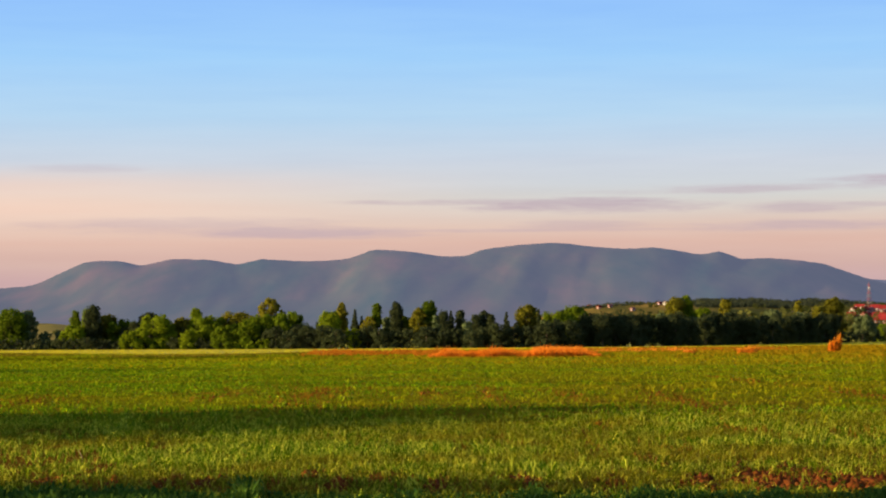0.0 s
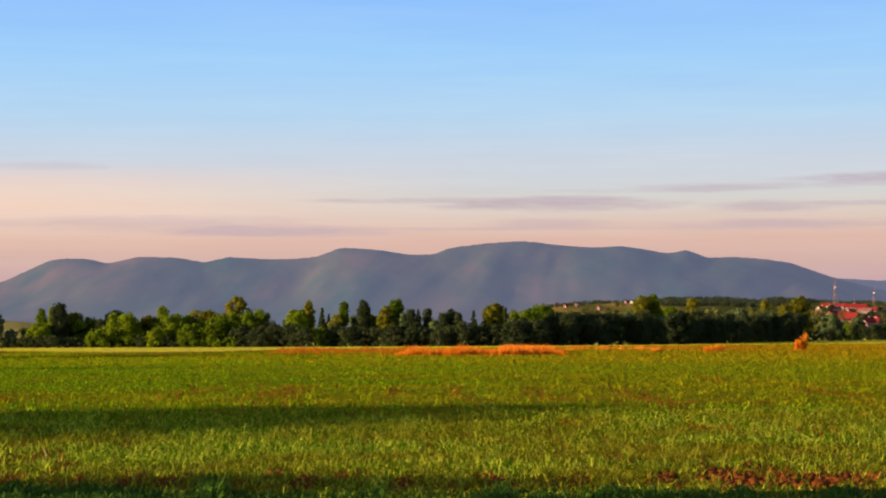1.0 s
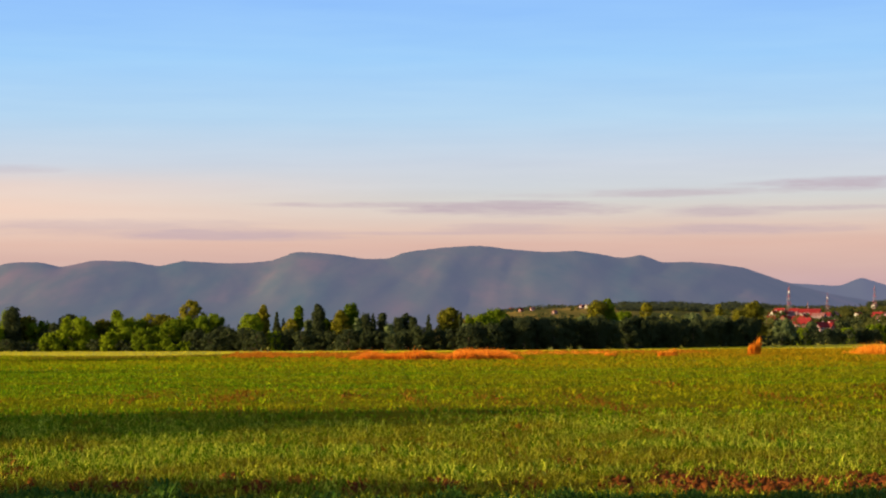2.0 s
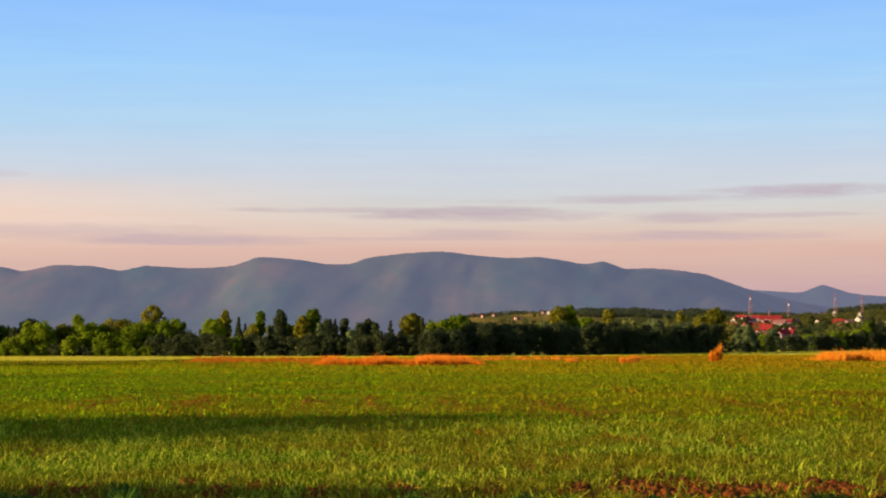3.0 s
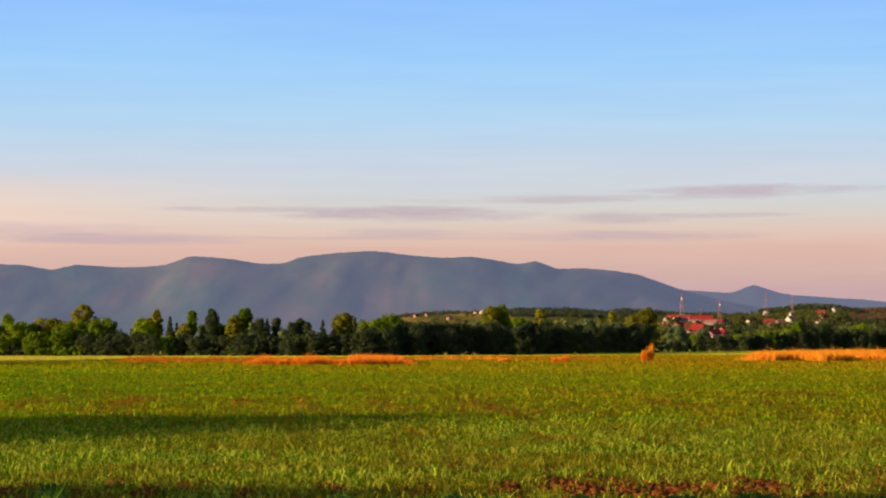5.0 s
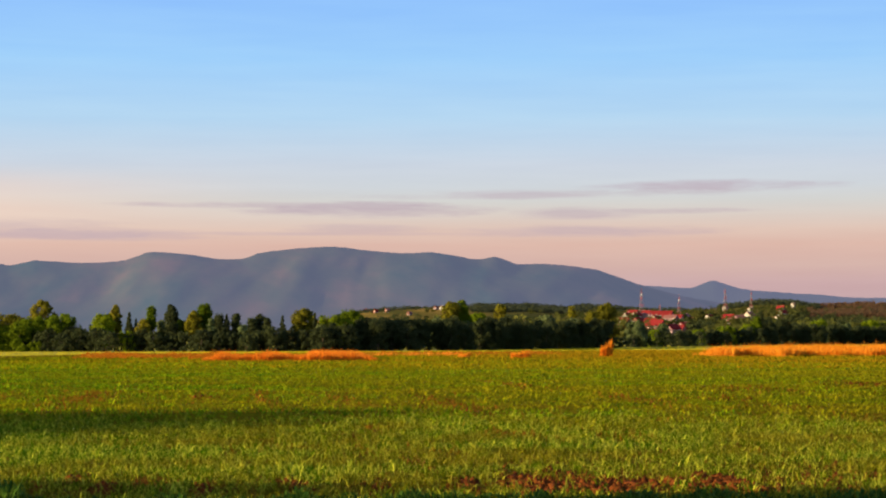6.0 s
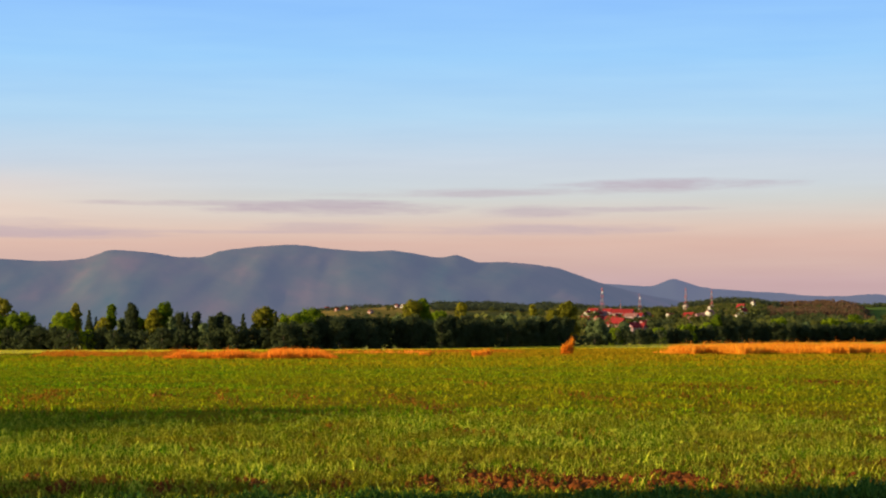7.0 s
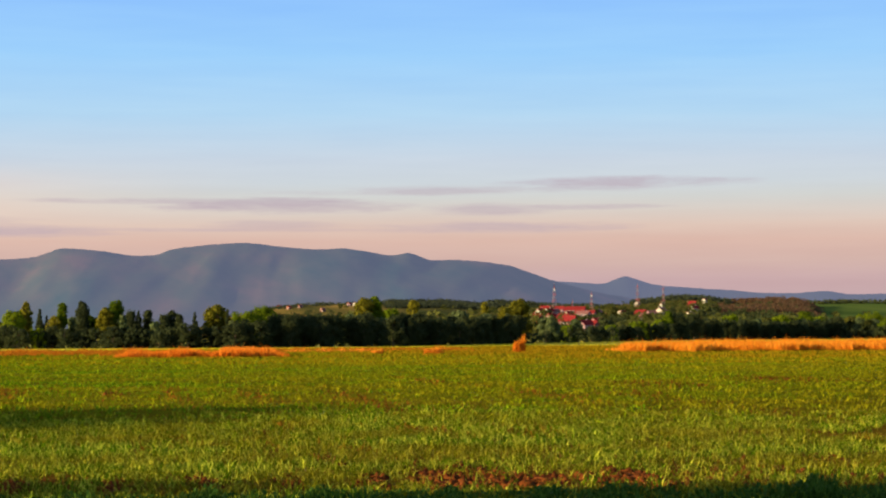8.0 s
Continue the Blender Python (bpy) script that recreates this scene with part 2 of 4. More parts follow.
# ---- helpers for meshes ----
def mesh_of(name, verts, faces, mat, smooth=False):
    """A mesh from arrays: verts (n, 3); faces: a list of (k, 3) and (k, 4) index arrays."""
    me = bpy.data.meshes.new(name)
    verts = np.asarray(verts, np.float32)
    me.vertices.add(len(verts))
    me.vertices.foreach_set("co", verts.ravel())
    loops = np.concatenate([np.asarray(f, np.int32).ravel() for f in faces])
    sizes = np.concatenate([np.full(len(f), f.shape[1], np.int32) for f in faces])
    me.loops.add(len(loops))
    me.loops.foreach_set("vertex_index", loops)
    me.polygons.add(len(sizes))
    me.polygons.foreach_set("loop_start", np.concatenate([[0], np.cumsum(sizes)[:-1]]).astype(np.int32))
    me.polygons.foreach_set("loop_total", sizes)
    if smooth:
        me.polygons.foreach_set("use_smooth", np.ones(len(sizes), bool))
    me.materials.append(mat)
    me.update(calc_edges=True)
    return me


def part(name, data, parent, label=""):
    ob = new(name, data)
    ob.parent = parent
    return tagged(ob, label)


def bm_mesh(name, bm, mat, smooth=False):
    me = bpy.data.meshes.new(name)
    bm.to_mesh(me)
    bm.free()
    me.materials.append(mat)
    if smooth:
        for p in me.polygons:
            p.use_smooth = True
    return me


def box(bm, x0, x1, y0, y1, z0, z1):
    v = [bm.verts.new((x, y, z)) for z in (z0, z1) for x, y in ((x0, y0), (x1, y0), (x1, y1), (x0, y1))]
    for f in ((3, 2, 1, 0), (4, 5, 6, 7), (0, 1, 5, 4), (1, 2, 6, 5), (2, 3, 7, 6), (3, 0, 4, 7)):
        bm.faces.new([v[i] for i in f])


def tube(bm, a, b, ra, rb, sides=6):
    a, b = Vector(a), Vector(b)
    q = (b - a).to_track_quat("Z", "Y")
    rings = []
    for c, r in ((a, ra), (b, rb)):
        rings.append([bm.verts.new(c + q @ Vector((r * math.cos(k * 2 * math.pi / sides), r * math.sin(k * 2 * math.pi / sides), 0))) for k in range(sides)])
    for k in range(sides):
        bm.faces.new((rings[0][k], rings[0][(k + 1) % sides], rings[1][(k + 1) % sides], rings[1][k]))
    bm.faces.new(rings[1])


rng = np.random.default_rng(11)
GRID = rng.random((256, 256))


def value_noise(x, y):
    """Smooth noise from 0 to 1 over the plane, one cell a unit."""
    xi, yi = np.floor(x).astype(int), np.floor(y).astype(int)
    fx, fy = x - xi, y - yi
    fx, fy = fx * fx * (3 - 2 * fx), fy * fy * (3 - 2 * fy)
    g = lambda i, j: GRID[(xi + i) % 256, (yi + j) % 256]
    return (g(0, 0) * (1 - fx) + g(1, 0) * fx) * (1 - fy) + (g(0, 1) * (1 - fx) + g(1, 1) * fx) * fy


def fractal(x, y, octaves=4):
    s, a, tot = 0, 1.0, 0
    for k in range(octaves):
        s, tot, a = s + a * value_noise(x * 2 ** k + 17.3 * k, y * 2 ** k + 5.1 * k), tot + a, a * 0.5
    return s / tot


# ---- the land ----
def soil_relief(x, y):
    return (fractal(x * 0.35, y * 0.35, 4) - 0.5) * 0.07 * np.clip(1.3 - np.hypot(x, y) / 90, 0, 1)


def ground():
    """One sheet to the horizon, with low ploughed waves near by."""
    rings = np.concatenate([np.linspace(0.5, 80, 90), np.geomspace(82, 9000, 60)])
    spokes = 240
    ang = np.linspace(0, 2 * np.pi, spokes, endpoint=False)
    r, a = np.meshgrid(rings, ang, indexing="ij")
    x, y = r * np.sin(a), r * np.cos(a)
    v = np.stack([x, y, soil_relief(x, y)], -1).reshape(-1, 3)
    i, j = np.meshgrid(np.arange(len(rings) - 1), np.arange(spokes), indexing="ij")
    k = (j + 1) % spokes
    f = np.stack([i * spokes + j, (i + 1) * spokes + j, (i + 1) * spokes + k, i * spokes + k], -1).reshape(-1, 4)[:, ::-1]
    cap = np.stack([np.full(spokes, len(v)), np.arange(spokes), (np.arange(spokes) + 1) % spokes], -1)[:, ::-1]
    v = np.concatenate([v, [[0, 0, 0]]])
    return tagged(new("ground", mesh_of("ground", v, [f, cap], ground_material(), True)), "reddish ploughed soil sown with young green crop", "field", kind="structure")


def spline(points, x):
    """A smooth curve through a few (place, height) stations."""
    px, py = np.array(points).T
    m = np.gradient(py, px)
    i = np.clip(np.searchsorted(px, x) - 1, 0, len(px) - 2)
    h = px[i + 1] - px[i]
    t = np.clip((x - px[i]) / h, 0, 1)
    smooth = (py[i] * (2 * t ** 3 - 3 * t ** 2 + 1) + m[i] * h * (t ** 3 - 2 * t ** 2 + t)
            + py[i + 1] * (3 * t ** 2 - 2 * t ** 3) + m[i + 1] * h * (t ** 3 - t ** 2))
    return 0.5 * smooth + 0.5 * np.interp(x, px, py)


def range_of_hills(name, stations, near, crest, far, spur, mat, label, category, roughness=0.0, power=1.25, broad=33, low=-25.0, top=32.0, course=(1, 1, 1, 1, 1, 1, 1)):
    """A long hill: the crest's height over its length in degrees of turn, broad spurs running down its face."""
    na, nr = (560, 64) if spur else (260, 44)
    az = np.linspace(low, top, na)
    up = np.tan(np.radians(spline(stations, az))) * crest + EYE
    s = np.concatenate([np.linspace(0, 1, nr - 14), 1 + np.linspace(0, 1, 15)[1:]])
    a, t = np.meshgrid(az, s, indexing="ij")
    r = np.where(t <= 1, near + (crest - near) * t, crest + (far - crest) * (t - 1))
    fall = np.where(t <= 1, np.clip(t, 0, 1) ** power, 1 - np.clip(t - 1, 0, 1) ** 1.5)
    bend = a - 1.9 * t + (fractal(a * 0.3 + 4, t * 1.2, 2) - 0.5) * 1.6
    away = np.interp(a, [-25, -12, -5, -1, 4, 12, 32], course)      # how near the range runs, from end to end
    spurs = (value_noise(bend * 0.42 + 31, t * 1.5 + 3) - 0.5) + 0.40 * (value_noise(bend * 0.9 + 7, t * 2.6) - 0.5) + 0.10 * (value_noise(bend * 2.6, t * 5 + 9) - 0.5)
    gully = spurs * 2 * spur * np.clip(t, 0, 1) ** 0.7 * np.clip(1 - t, 0, 1) ** 0.6 * 2.6
    crag = (fractal(a * 12, t * 30, 3) - 0.5) * roughness
    wide = np.convolve(np.pad(up, broad // 2, "edge"), np.ones(broad) / broad, "valid")     # the slope below is broader than the crest's bumps
    z = wide[:, None] * np.clip(fall + gully, -0.02, 2) + (up - wide)[:, None] * fall ** 5 + crag * fall
    r, z = r * away, EYE + (z - EYE) * away
    v = np.stack([r * np.sin(np.radians(a)), r * np.cos(np.radians(a)), z], -1).reshape(-1, 3)
    n = len(s)
    i, j = np.meshgrid(np.arange(na - 1), np.arange(n - 1), indexing="ij")
    f = np.stack([i * n + j, (i + 1) * n + j, (i + 1) * n + j + 1, i * n + j + 1], -1).reshape(-1, 4)
    return tagged(new(name, mesh_of(name, v, [f], mat, True)), label, category, kind="structure")


ground()
HAZE_GLOW = srgb(112, 117, 145)
# haze glows from both ranges; mountain tones mix forest colour with lit and shaded folds
MASSIF = far_material("hazed_wooded_mountain", ((0.015, 0.085, 0.055), (0.12, 0.125, 0.075), (0.275, 0.15, 0.11)), 0.0042, HAZE_GLOW, 0.65, 1.2, -0.5)
FARTHER = far_material("hazed_far_hills", ((0.03, 0.05, 0.03), (0.06, 0.08, 0.04), (0.10, 0.10, 0.06)), 0.004, srgb(118, 122, 150), 0.78)
HILL = far_material("hill_meadows", ((0.060, 0.064, 0.022), (0.170, 0.120, 0.032), (0.37, 0.22, 0.06)), 0.0080, HAZE_GLOW, 0.0)
SLOPE = far_material("green_slope", ((0.045, 0.075, 0.020), (0.080, 0.115, 0.026), (0.13, 0.165, 0.035)), 0.006, HAZE_GLOW, 0.0)
TAN = far_material("tan_meadow", ((0.10, 0.095, 0.03), (0.25, 0.19, 0.06), (0.36, 0.26, 0.08)), 0.012, HAZE_GLOW, 0.0)
RIDGE_WEST = [(-25, 0.9), (-14, 1.2), (-11.97, 1.31), (-11.08, 1.40), (-10.48, 1.67), (-9.66, 2.02), (-8.75, 2.03), (-8.22, 1.92), (-7.46, 2.08), (-6.39, 2.07),
              (-5.62, 1.95), (-4.98, 2.08), (-3.93, 2.02), (-2.54, 2.10), (-1.95, 2.31), (-0.76, 2.25), (-0.06, 2.13), (0.63, 2.14), (1.02, 2.29)]
RIDGE_EAST = [(1.80, 2.40), (3.11, 2.48), (3.96, 2.38), (5.04, 2.29), (5.81, 2.32), (7.11, 2.12), (7.52, 2.20), (8.12, 1.99), (8.85, 2.00), (10.36, 1.81),
              (10.95, 1.60), (11.40, 1.43), (11.8, 1.32), (12.6, 1.1), (15, 0.7), (20, 0.4), (32, 0.2)]
FAR_RIDGE = [(-25, 0.5), (8, 1.0), (11.2, 1.40), (11.96, 1.37), (12.42, 1.33), (12.88, 1.32), (13.15, 1.42), (13.47, 1.52), (13.75, 1.43), (14.11, 1.31), (15.18, 1.19),
             (16.55, 1.10), (17.04, 1.04), (18.1, 1.03), (18.7, 1.07), (19.0, 1.06), (19.44, 0.98), (20.16, 0.99), (24, 0.95), (32, 0.8)]
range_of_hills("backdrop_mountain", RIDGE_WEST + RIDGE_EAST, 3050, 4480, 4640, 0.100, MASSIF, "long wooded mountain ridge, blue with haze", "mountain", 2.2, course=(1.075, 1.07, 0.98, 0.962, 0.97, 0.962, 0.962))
range_of_hills("backdrop_hills", FAR_RIDGE, 4300, 4760, 4900, 0.08, FARTHER, "far hills with a cone-shaped summit, pale blue with haze", "hills", 2.0)

# the low hills before the mountains: crest in degrees of turn and height, then distances of foot, crest and back, and the slope's curve
VILLAGE_HILL = ([(-1, 0.02), (1.6, 0.12), (2.8, 0.48), (3.79, 0.68), (4.25, 0.73), (4.87, 0.78), (6.40, 0.83), (7.78, 0.82), (8.38, 0.83), (9.44, 0.75), (10.19, 0.83),
                 (10.8, 0.80), (11.24, 0.75), (12.65, 0.72), (13.5, 0.76), (14.12, 0.82), (14.61, 0.89), (15.5, 0.89), (16.2, 0.78), (16.89, 0.82), (17.95, 0.81), (18.40, 0.71), (18.69, 0.53), (18.99, 0.36), (20, 0.16), (32, 0.1)], 1000, 2700, 2950, 1.8)
GREEN_SLOPE = ([(16.0, 0.4), (17.5, 0.68), (18.69, 0.75), (20.15, 0.75), (22, 0.72), (32, 0.6)], 1200, 2960, 3030, 1.5)
WEST_MEADOW = ([(-25, 0.40), (-11.6, 0.38), (-10.6, 0.36), (-9.7, 0.27), (-8, 0.14), (-4, 0.04)], 560, 1500, 2300, 1.8)
for name, hill, mat, label, low, top in (
        ("backdrop_village_hill", VILLAGE_HILL, HILL, "low green and olive hill of meadows and copses", -1, 24), ("backdrop_slope", GREEN_SLOPE, SLOPE, "smooth green meadow slope behind the knoll", 16, 32), ("backdrop_meadow", WEST_MEADOW, TAN, "low tan meadow rise far behind the trees", -25, -4)):
    range_of_hills(name, hill[0], hill[1], hill[2], hill[3], 0.0, mat, label, "hill", 0.0, hill[4], 1, low, top)


def hill_height(hill, x, y):
    """The height of a low hill's surface at a place on its near side."""
    stations, near, crest, back, power = hill
    r, az = math.hypot(x, y), math.degrees(math.atan2(x, y))
    up = math.tan(math.radians(float(spline(stations, np.array([az]))[0]))) * crest + EYE
    t = (r - near) / (crest - near)
    return 0.0 if t <= 0 else up * min(t, 1) ** power


def hill_spot(hill, turn, level):
    """The place on a hill's face that is seen at a turn and a height in degrees."""
    near, far = hill[1], hill[2]
    for _ in range(40):
        r = (near + far) / 2
        x, y = r * math.sin(radians(turn)), r * math.cos(radians(turn))
        z = hill_height(hill, x, y)
        near, far = (r, far) if math.degrees(math.atan2(z - EYE, r)) < level else (near, r)
    return x, y, z


# ---- trees ----
def leaves(centres, radii, counts, size, seed, middles, flat=0.7, loose=0.5):
    """Leaf cards laid like shingles over the outer skin of clumps: arrays of verts and quads."""
    g = np.random.default_rng(seed)
    c, r, m = np.repeat(centres, counts, 0), np.repeat(radii, counts, 0), np.repeat(middles, counts, 0)
    n = len(c)
    unit = lambda q: q / (np.linalg.norm(q, axis=1, keepdims=True) + 1e-9)
    d = unit(g.normal(size=(n, 3)) + 0.75 * unit(c - m))
    p = c + d * r * (0.50 + 0.72 * g.random((n, 1)))
    face = unit(d + loose * g.normal(size=(n, 3)))
    u = unit(np.cross(face, g.normal(size=(n, 3))))
    v = np.cross(face, u)
    s = size * (0.6 + 0.8 * g.random((n, 1)))
    quad = np.stack([p - u * s, p + v * s * flat, p + u * s, p - v * s * flat], 1).reshape(-1, 3)
    return quad, np.arange(4 * n).reshape(-1, 4)


def crown_shape(kind, hh, ww, seed):
    """Clumps of a crown of a height and width in metres (foot at 0), by kind."""
    g = np.random.default_rng(seed)
    cs, rs = [], []
    count = {"round": 44, "tall": 34, "conifer": 34, "bush": 30}[kind]
    for k in range(count):
        f = (k + 0.5) / count
        if kind == "conifer":
            half = ww / 2 * (1.02 - f) ** 0.9
            q = 0.42 * half + 0.06
            h, reach = hh * (0.08 + 0.90 * f), (half - q) * (0.6 + 0.5 * g.random())
        else:
            q = (0.28 * ww if kind == "tall" else 0.165 * min(ww, 0.85 * hh)) * (0.6 + 0.8 * g.random())
            low = 0.10 if kind in ("round", "tall") else 0.0
            h = hh * low + (hh * (1 - low) - q) * f ** 0.85
            e = {"round": abs(2 * h / hh - 0.92), "tall": abs(1.9 * h / hh - 0.85), "bush": h / hh}[kind]
            half = ww / 2 * max(0.0, 1 - min(e, 1) ** 2.3) ** 0.5
            reach = max(half - q * 0.8, 0.0) * g.random() ** 0.4 * (0.8 + 0.35 * g.random())
        a = k * 2.4 + g.uniform(-0.7, 0.7)
        cs.append((reach * math.cos(a), reach * math.sin(a), max(h, q * 0.6))), rs.append((q, q, q * 0.88))
    return np.array(cs), np.array(rs)


KINDS = {"round": ("tree", "broad round-crowned tree"), "tall": ("tree", "slender upright tree"), "conifer": ("conifer", "small dark pointed conifer"), "bush": ("bush", "low dense bush")}
TONES = {"moss": "in moss green leaf", "green": "in fresh green leaf", "yellow": "in yellow-green leaf", "dark": "in shade-darkened green leaf", "grey": "in thin grey-green leaf", "olive": "in olive leaf"}
MADE = {}


def tree(kind, tone, height, width, seed):
    """A tapered trunk with limbs and a crown of many small leaves; alike trees share their meshes."""
    step = 1.0 if height < 8 else 2.0
    shape = (kind, tone, seed % 2, round(height / step), round(width / step))
    if shape not in MADE:
        hh, ww = max(round(height / step), 1) * step, max(round(width / step), 1) * step
        cs, rs = crown_shape(kind, hh, ww, 40 + seed % 2 * 7 + len(MADE))
        size = 0.115 if height < 8 else 0.36
        each = np.clip(46 * (rs[:, 0] / size / 3) ** 2 * (0.9 if kind == "bush" and tone == "dark" else 1.7), 14, 200).astype(int)
        v, f = leaves(cs, rs, each, size, 90 + len(MADE), cs.mean(0) * np.array([[0, 0, 0.8]]) + cs * np.array([[0, 0, 0.5]]))
        bm = bmesh.new()
        g = random.Random(len(MADE))
        stem = 0.035 + 0.012 * hh
        mid = (g.uniform(-0.04, 0.04) * ww, g.uniform(-0.04, 0.04) * ww, 0.40 * hh)
        tube(bm, (0, 0, -0.3), mid, stem, stem * 0.7, 8)
        tube(bm, mid, (cs[-1][0] * 0.3, cs[-1][1] * 0.3, 0.88 * hh), stem * 0.7, stem * 0.15, 6)
        for k in range(0, len(cs), 3):
            z0 = min(max(0.15 * hh, cs[k][2] - 0.2 * hh), 0.7 * hh)
            tube(bm, (0, 0, z0), cs[k], stem * 0.35, stem * 0.08, 5)
        MADE[shape] = (mesh_of("crown", v, [f], LEAF[tone]), bm_mesh("trunk", bm, BARK, True), hh, ww)
    return MADE[shape]


def plant(spec, x, y, height, width, seed, group, z=0.0, where="by the field"):
    kind, _, tone = spec.partition("_")
    crown, trunk, hh, ww = tree(kind, tone, height, width, seed)
    base, words = KINDS[kind]
    root = new(base)
    root.matrix_world = pose(x, y, z, 0, 0, (seed * 137) % 360) @ Matrix.Diagonal((width / ww, width / ww, height / hh, 1))
    part("crown", crown, root)
    part("trunk", trunk, root)
    return tagged(root, words + " " + TONES[tone] + " " + where, base, group)


# kind, east, north, height, width
WEST = [
    ("round_green", -59.6, 274.9, 5.0, 3.8), ("round_green", -56.5, 273.4, 5.5, 3.6), ("round_grey", -55.2, 275.7, 5.3, 3.2), ("bush_grey", -52.5, 275.8, 2.4, 2.3),
    ("bush_grey", -50.7, 277.0, 2.5, 2.0), ("tall_green", -47.6, 270.4, 5.1, 1.5), ("round_green", -47.7, 268.6, 3.2, 3.2), ("tall_dark", -45.2, 269.6, 5.8, 2.2),
    ("tall_green", -46.5, 272.9, 5.4, 1.5), ("round_yellow", -43.7, 271.9, 4.6, 2.5), ("round_green", -41.8, 271.2, 3.9, 4.0), ("bush_green", -39.7, 263.8, 2.5, 2.5),
    ("round_green", -36.5, 265.4, 4.5, 4.8), ("round_dark", -38.1, 270.7, 4.8, 3.0), ("round_yellow", -33.4, 267.9, 4.1, 2.6), ("bush_green", -31.8, 260.7, 2.5, 2.4),
    ("tall_green", -31.6, 267.2, 5.3, 1.6), ("round_green", -29.5, 263.5, 4.3, 4.4), ("bush_green", -27.0, 258.6, 3.0, 3.8),
]
MIDDLE = [
    ("round_yellow", -26.1, 264.8, 4.8, 4.7), ("bush_green", -24.1, 258.2, 3.6, 4.2), ("round_yellow", -21.9, 263.9, 6.4, 3.0), ("round_green", -22.4, 260.3, 4.3, 3.8),
    ("round_green", -19.5, 259.9, 4.7, 4.2), ("round_dark", -17.6, 258.0, 3.0, 3.1), ("conifer_dark", -15.5, 257.0, 3.4, 0.9), ("round_green", -14.0, 256.2, 4.7, 2.6),
    ("round_yellow", -12.6, 258.5, 5.7, 1.8), ("conifer_dark", -10.8, 255.0, 5.0, 1.4), ("conifer_dark", -10.1, 257.7, 4.2, 1.1), ("round_yellow", -9.0, 253.5, 3.9, 1.8),
    ("bush_green", -10.9, 252.1, 2.5, 2.5), ("tall_green", -8.1, 254.1, 5.5, 1.3), ("round_grey", -7.0, 256.7, 3.8, 1.5),
]
CENTRE = [
    ("tall_dark", -5.7, 253.3, 5.7, 1.6), ("round_green", -4.8, 256.0, 3.9, 1.9), ("tall_yellow", -3.4, 255.5, 4.6, 1.0), ("round_yellow", -3.0, 252.4, 4.9, 1.9),
    ("round_green", -1.8, 254.0, 5.8, 2.3), ("tall_grey", -0.9, 249.6, 3.9, 1.1), ("tall_dark", 0.0, 251.3, 4.6, 1.5), ("conifer_dark", 0.9, 253.0, 4.7, 1.6),
    ("tall_dark", 2.0, 250.7, 4.5, 1.3), ("tall_grey", 2.8, 248.6, 3.2, 1.1), ("tall_dark", 3.9, 250.3, 4.1, 1.5), ("tall_dark", 4.9, 252.1, 4.5, 1.4),
    ("tall_dark", 5.7, 249.9, 4.0, 1.1), ("conifer_dark", 7.5, 249.4, 4.5, 1.3), ("round_yellow", 10.2, 251.7, 5.2, 3.1), ("conifer_dark", 11.3, 248.4, 4.8, 0.7),
    ("round_grey", 11.8, 246.3, 3.2, 1.1), ("round_green", 13.5, 248.8, 4.4, 3.6), ("round_green", 15.7, 251.8, 5.1, 3.4),
]
EAST = [
    ("round_dark", 17.6, 250.6, 4.1, 4.1), ("round_dark", 20.7, 255.2, 4.2, 3.5), ("round_dark", 23.5, 255.7, 4.1, 3.7), ("round_grey", 27.5, 264.5, 4.2, 1.7),
    ("round_dark", 28.2, 258.6, 3.9, 3.4), ("round_yellow", 30.0, 270.0, 6.3, 2.9), ("round_green", 31.4, 270.7, 6.5, 2.4), ("round_green", 34.5, 279.2, 5.0, 2.7),
    ("round_dark", 34.7, 269.5, 4.3, 3.4), ("round_dark", 37.8, 277.0, 4.3, 3.0), ("round_yellow", 39.2, 290.1, 6.2, 2.2), ("round_dark", 40.8, 279.6, 3.5, 4.3),
    ("round_grey", 47.9, 304.9, 5.0, 3.0), ("round_dark", 46.9, 289.1, 3.9, 3.6), ("tall_yellow", 52.7, 310.8, 6.3, 1.4), ("round_dark", 50.9, 296.6, 4.3, 3.7),
    ("round_dark", 55.8, 305.1, 4.5, 4.5), ("round_yellow", 59.8, 321.2, 7.0, 3.9), ("round_yellow", 57.6, 320.5, 5.7, 2.5),
]
VILLAGE_SIDE = [
    ("round_grey", 64.5, 319.9, 4.2, 3.5), ("bush_green", 69.3, 329.4, 2.8, 3.1), ("round_grey", 71.8, 334.5, 3.8, 2.2), ("round_dark", 77.2, 343.0, 2.7, 3.4),
    ("bush_green", 81.8, 353.0, 2.9, 3.3), ("round_dark", 85.0, 355.7, 2.9, 4.0), ("round_green", 89.4, 364.8, 3.6, 4.1), ("round_dark", 92.0, 366.2, 3.2, 4.1),
    ("round_green", 96.4, 375.2, 4.0, 3.1), ("tall_green", 98.5, 377.4, 5.5, 2.1), ("round_dark", 100.7, 377.7, 5.0, 3.4), ("round_dark", 105.2, 384.6, 5.1, 3.2),
    ("round_dark", 109.8, 389.0, 4.3, 4.2), ("round_dark", 114.8, 395.0, 4.1, 4.4), ("bush_green", 119.4, 408.0, 5.2, 5.1), ("round_dark", 120.9, 402.0, 4.0, 5.0),
]
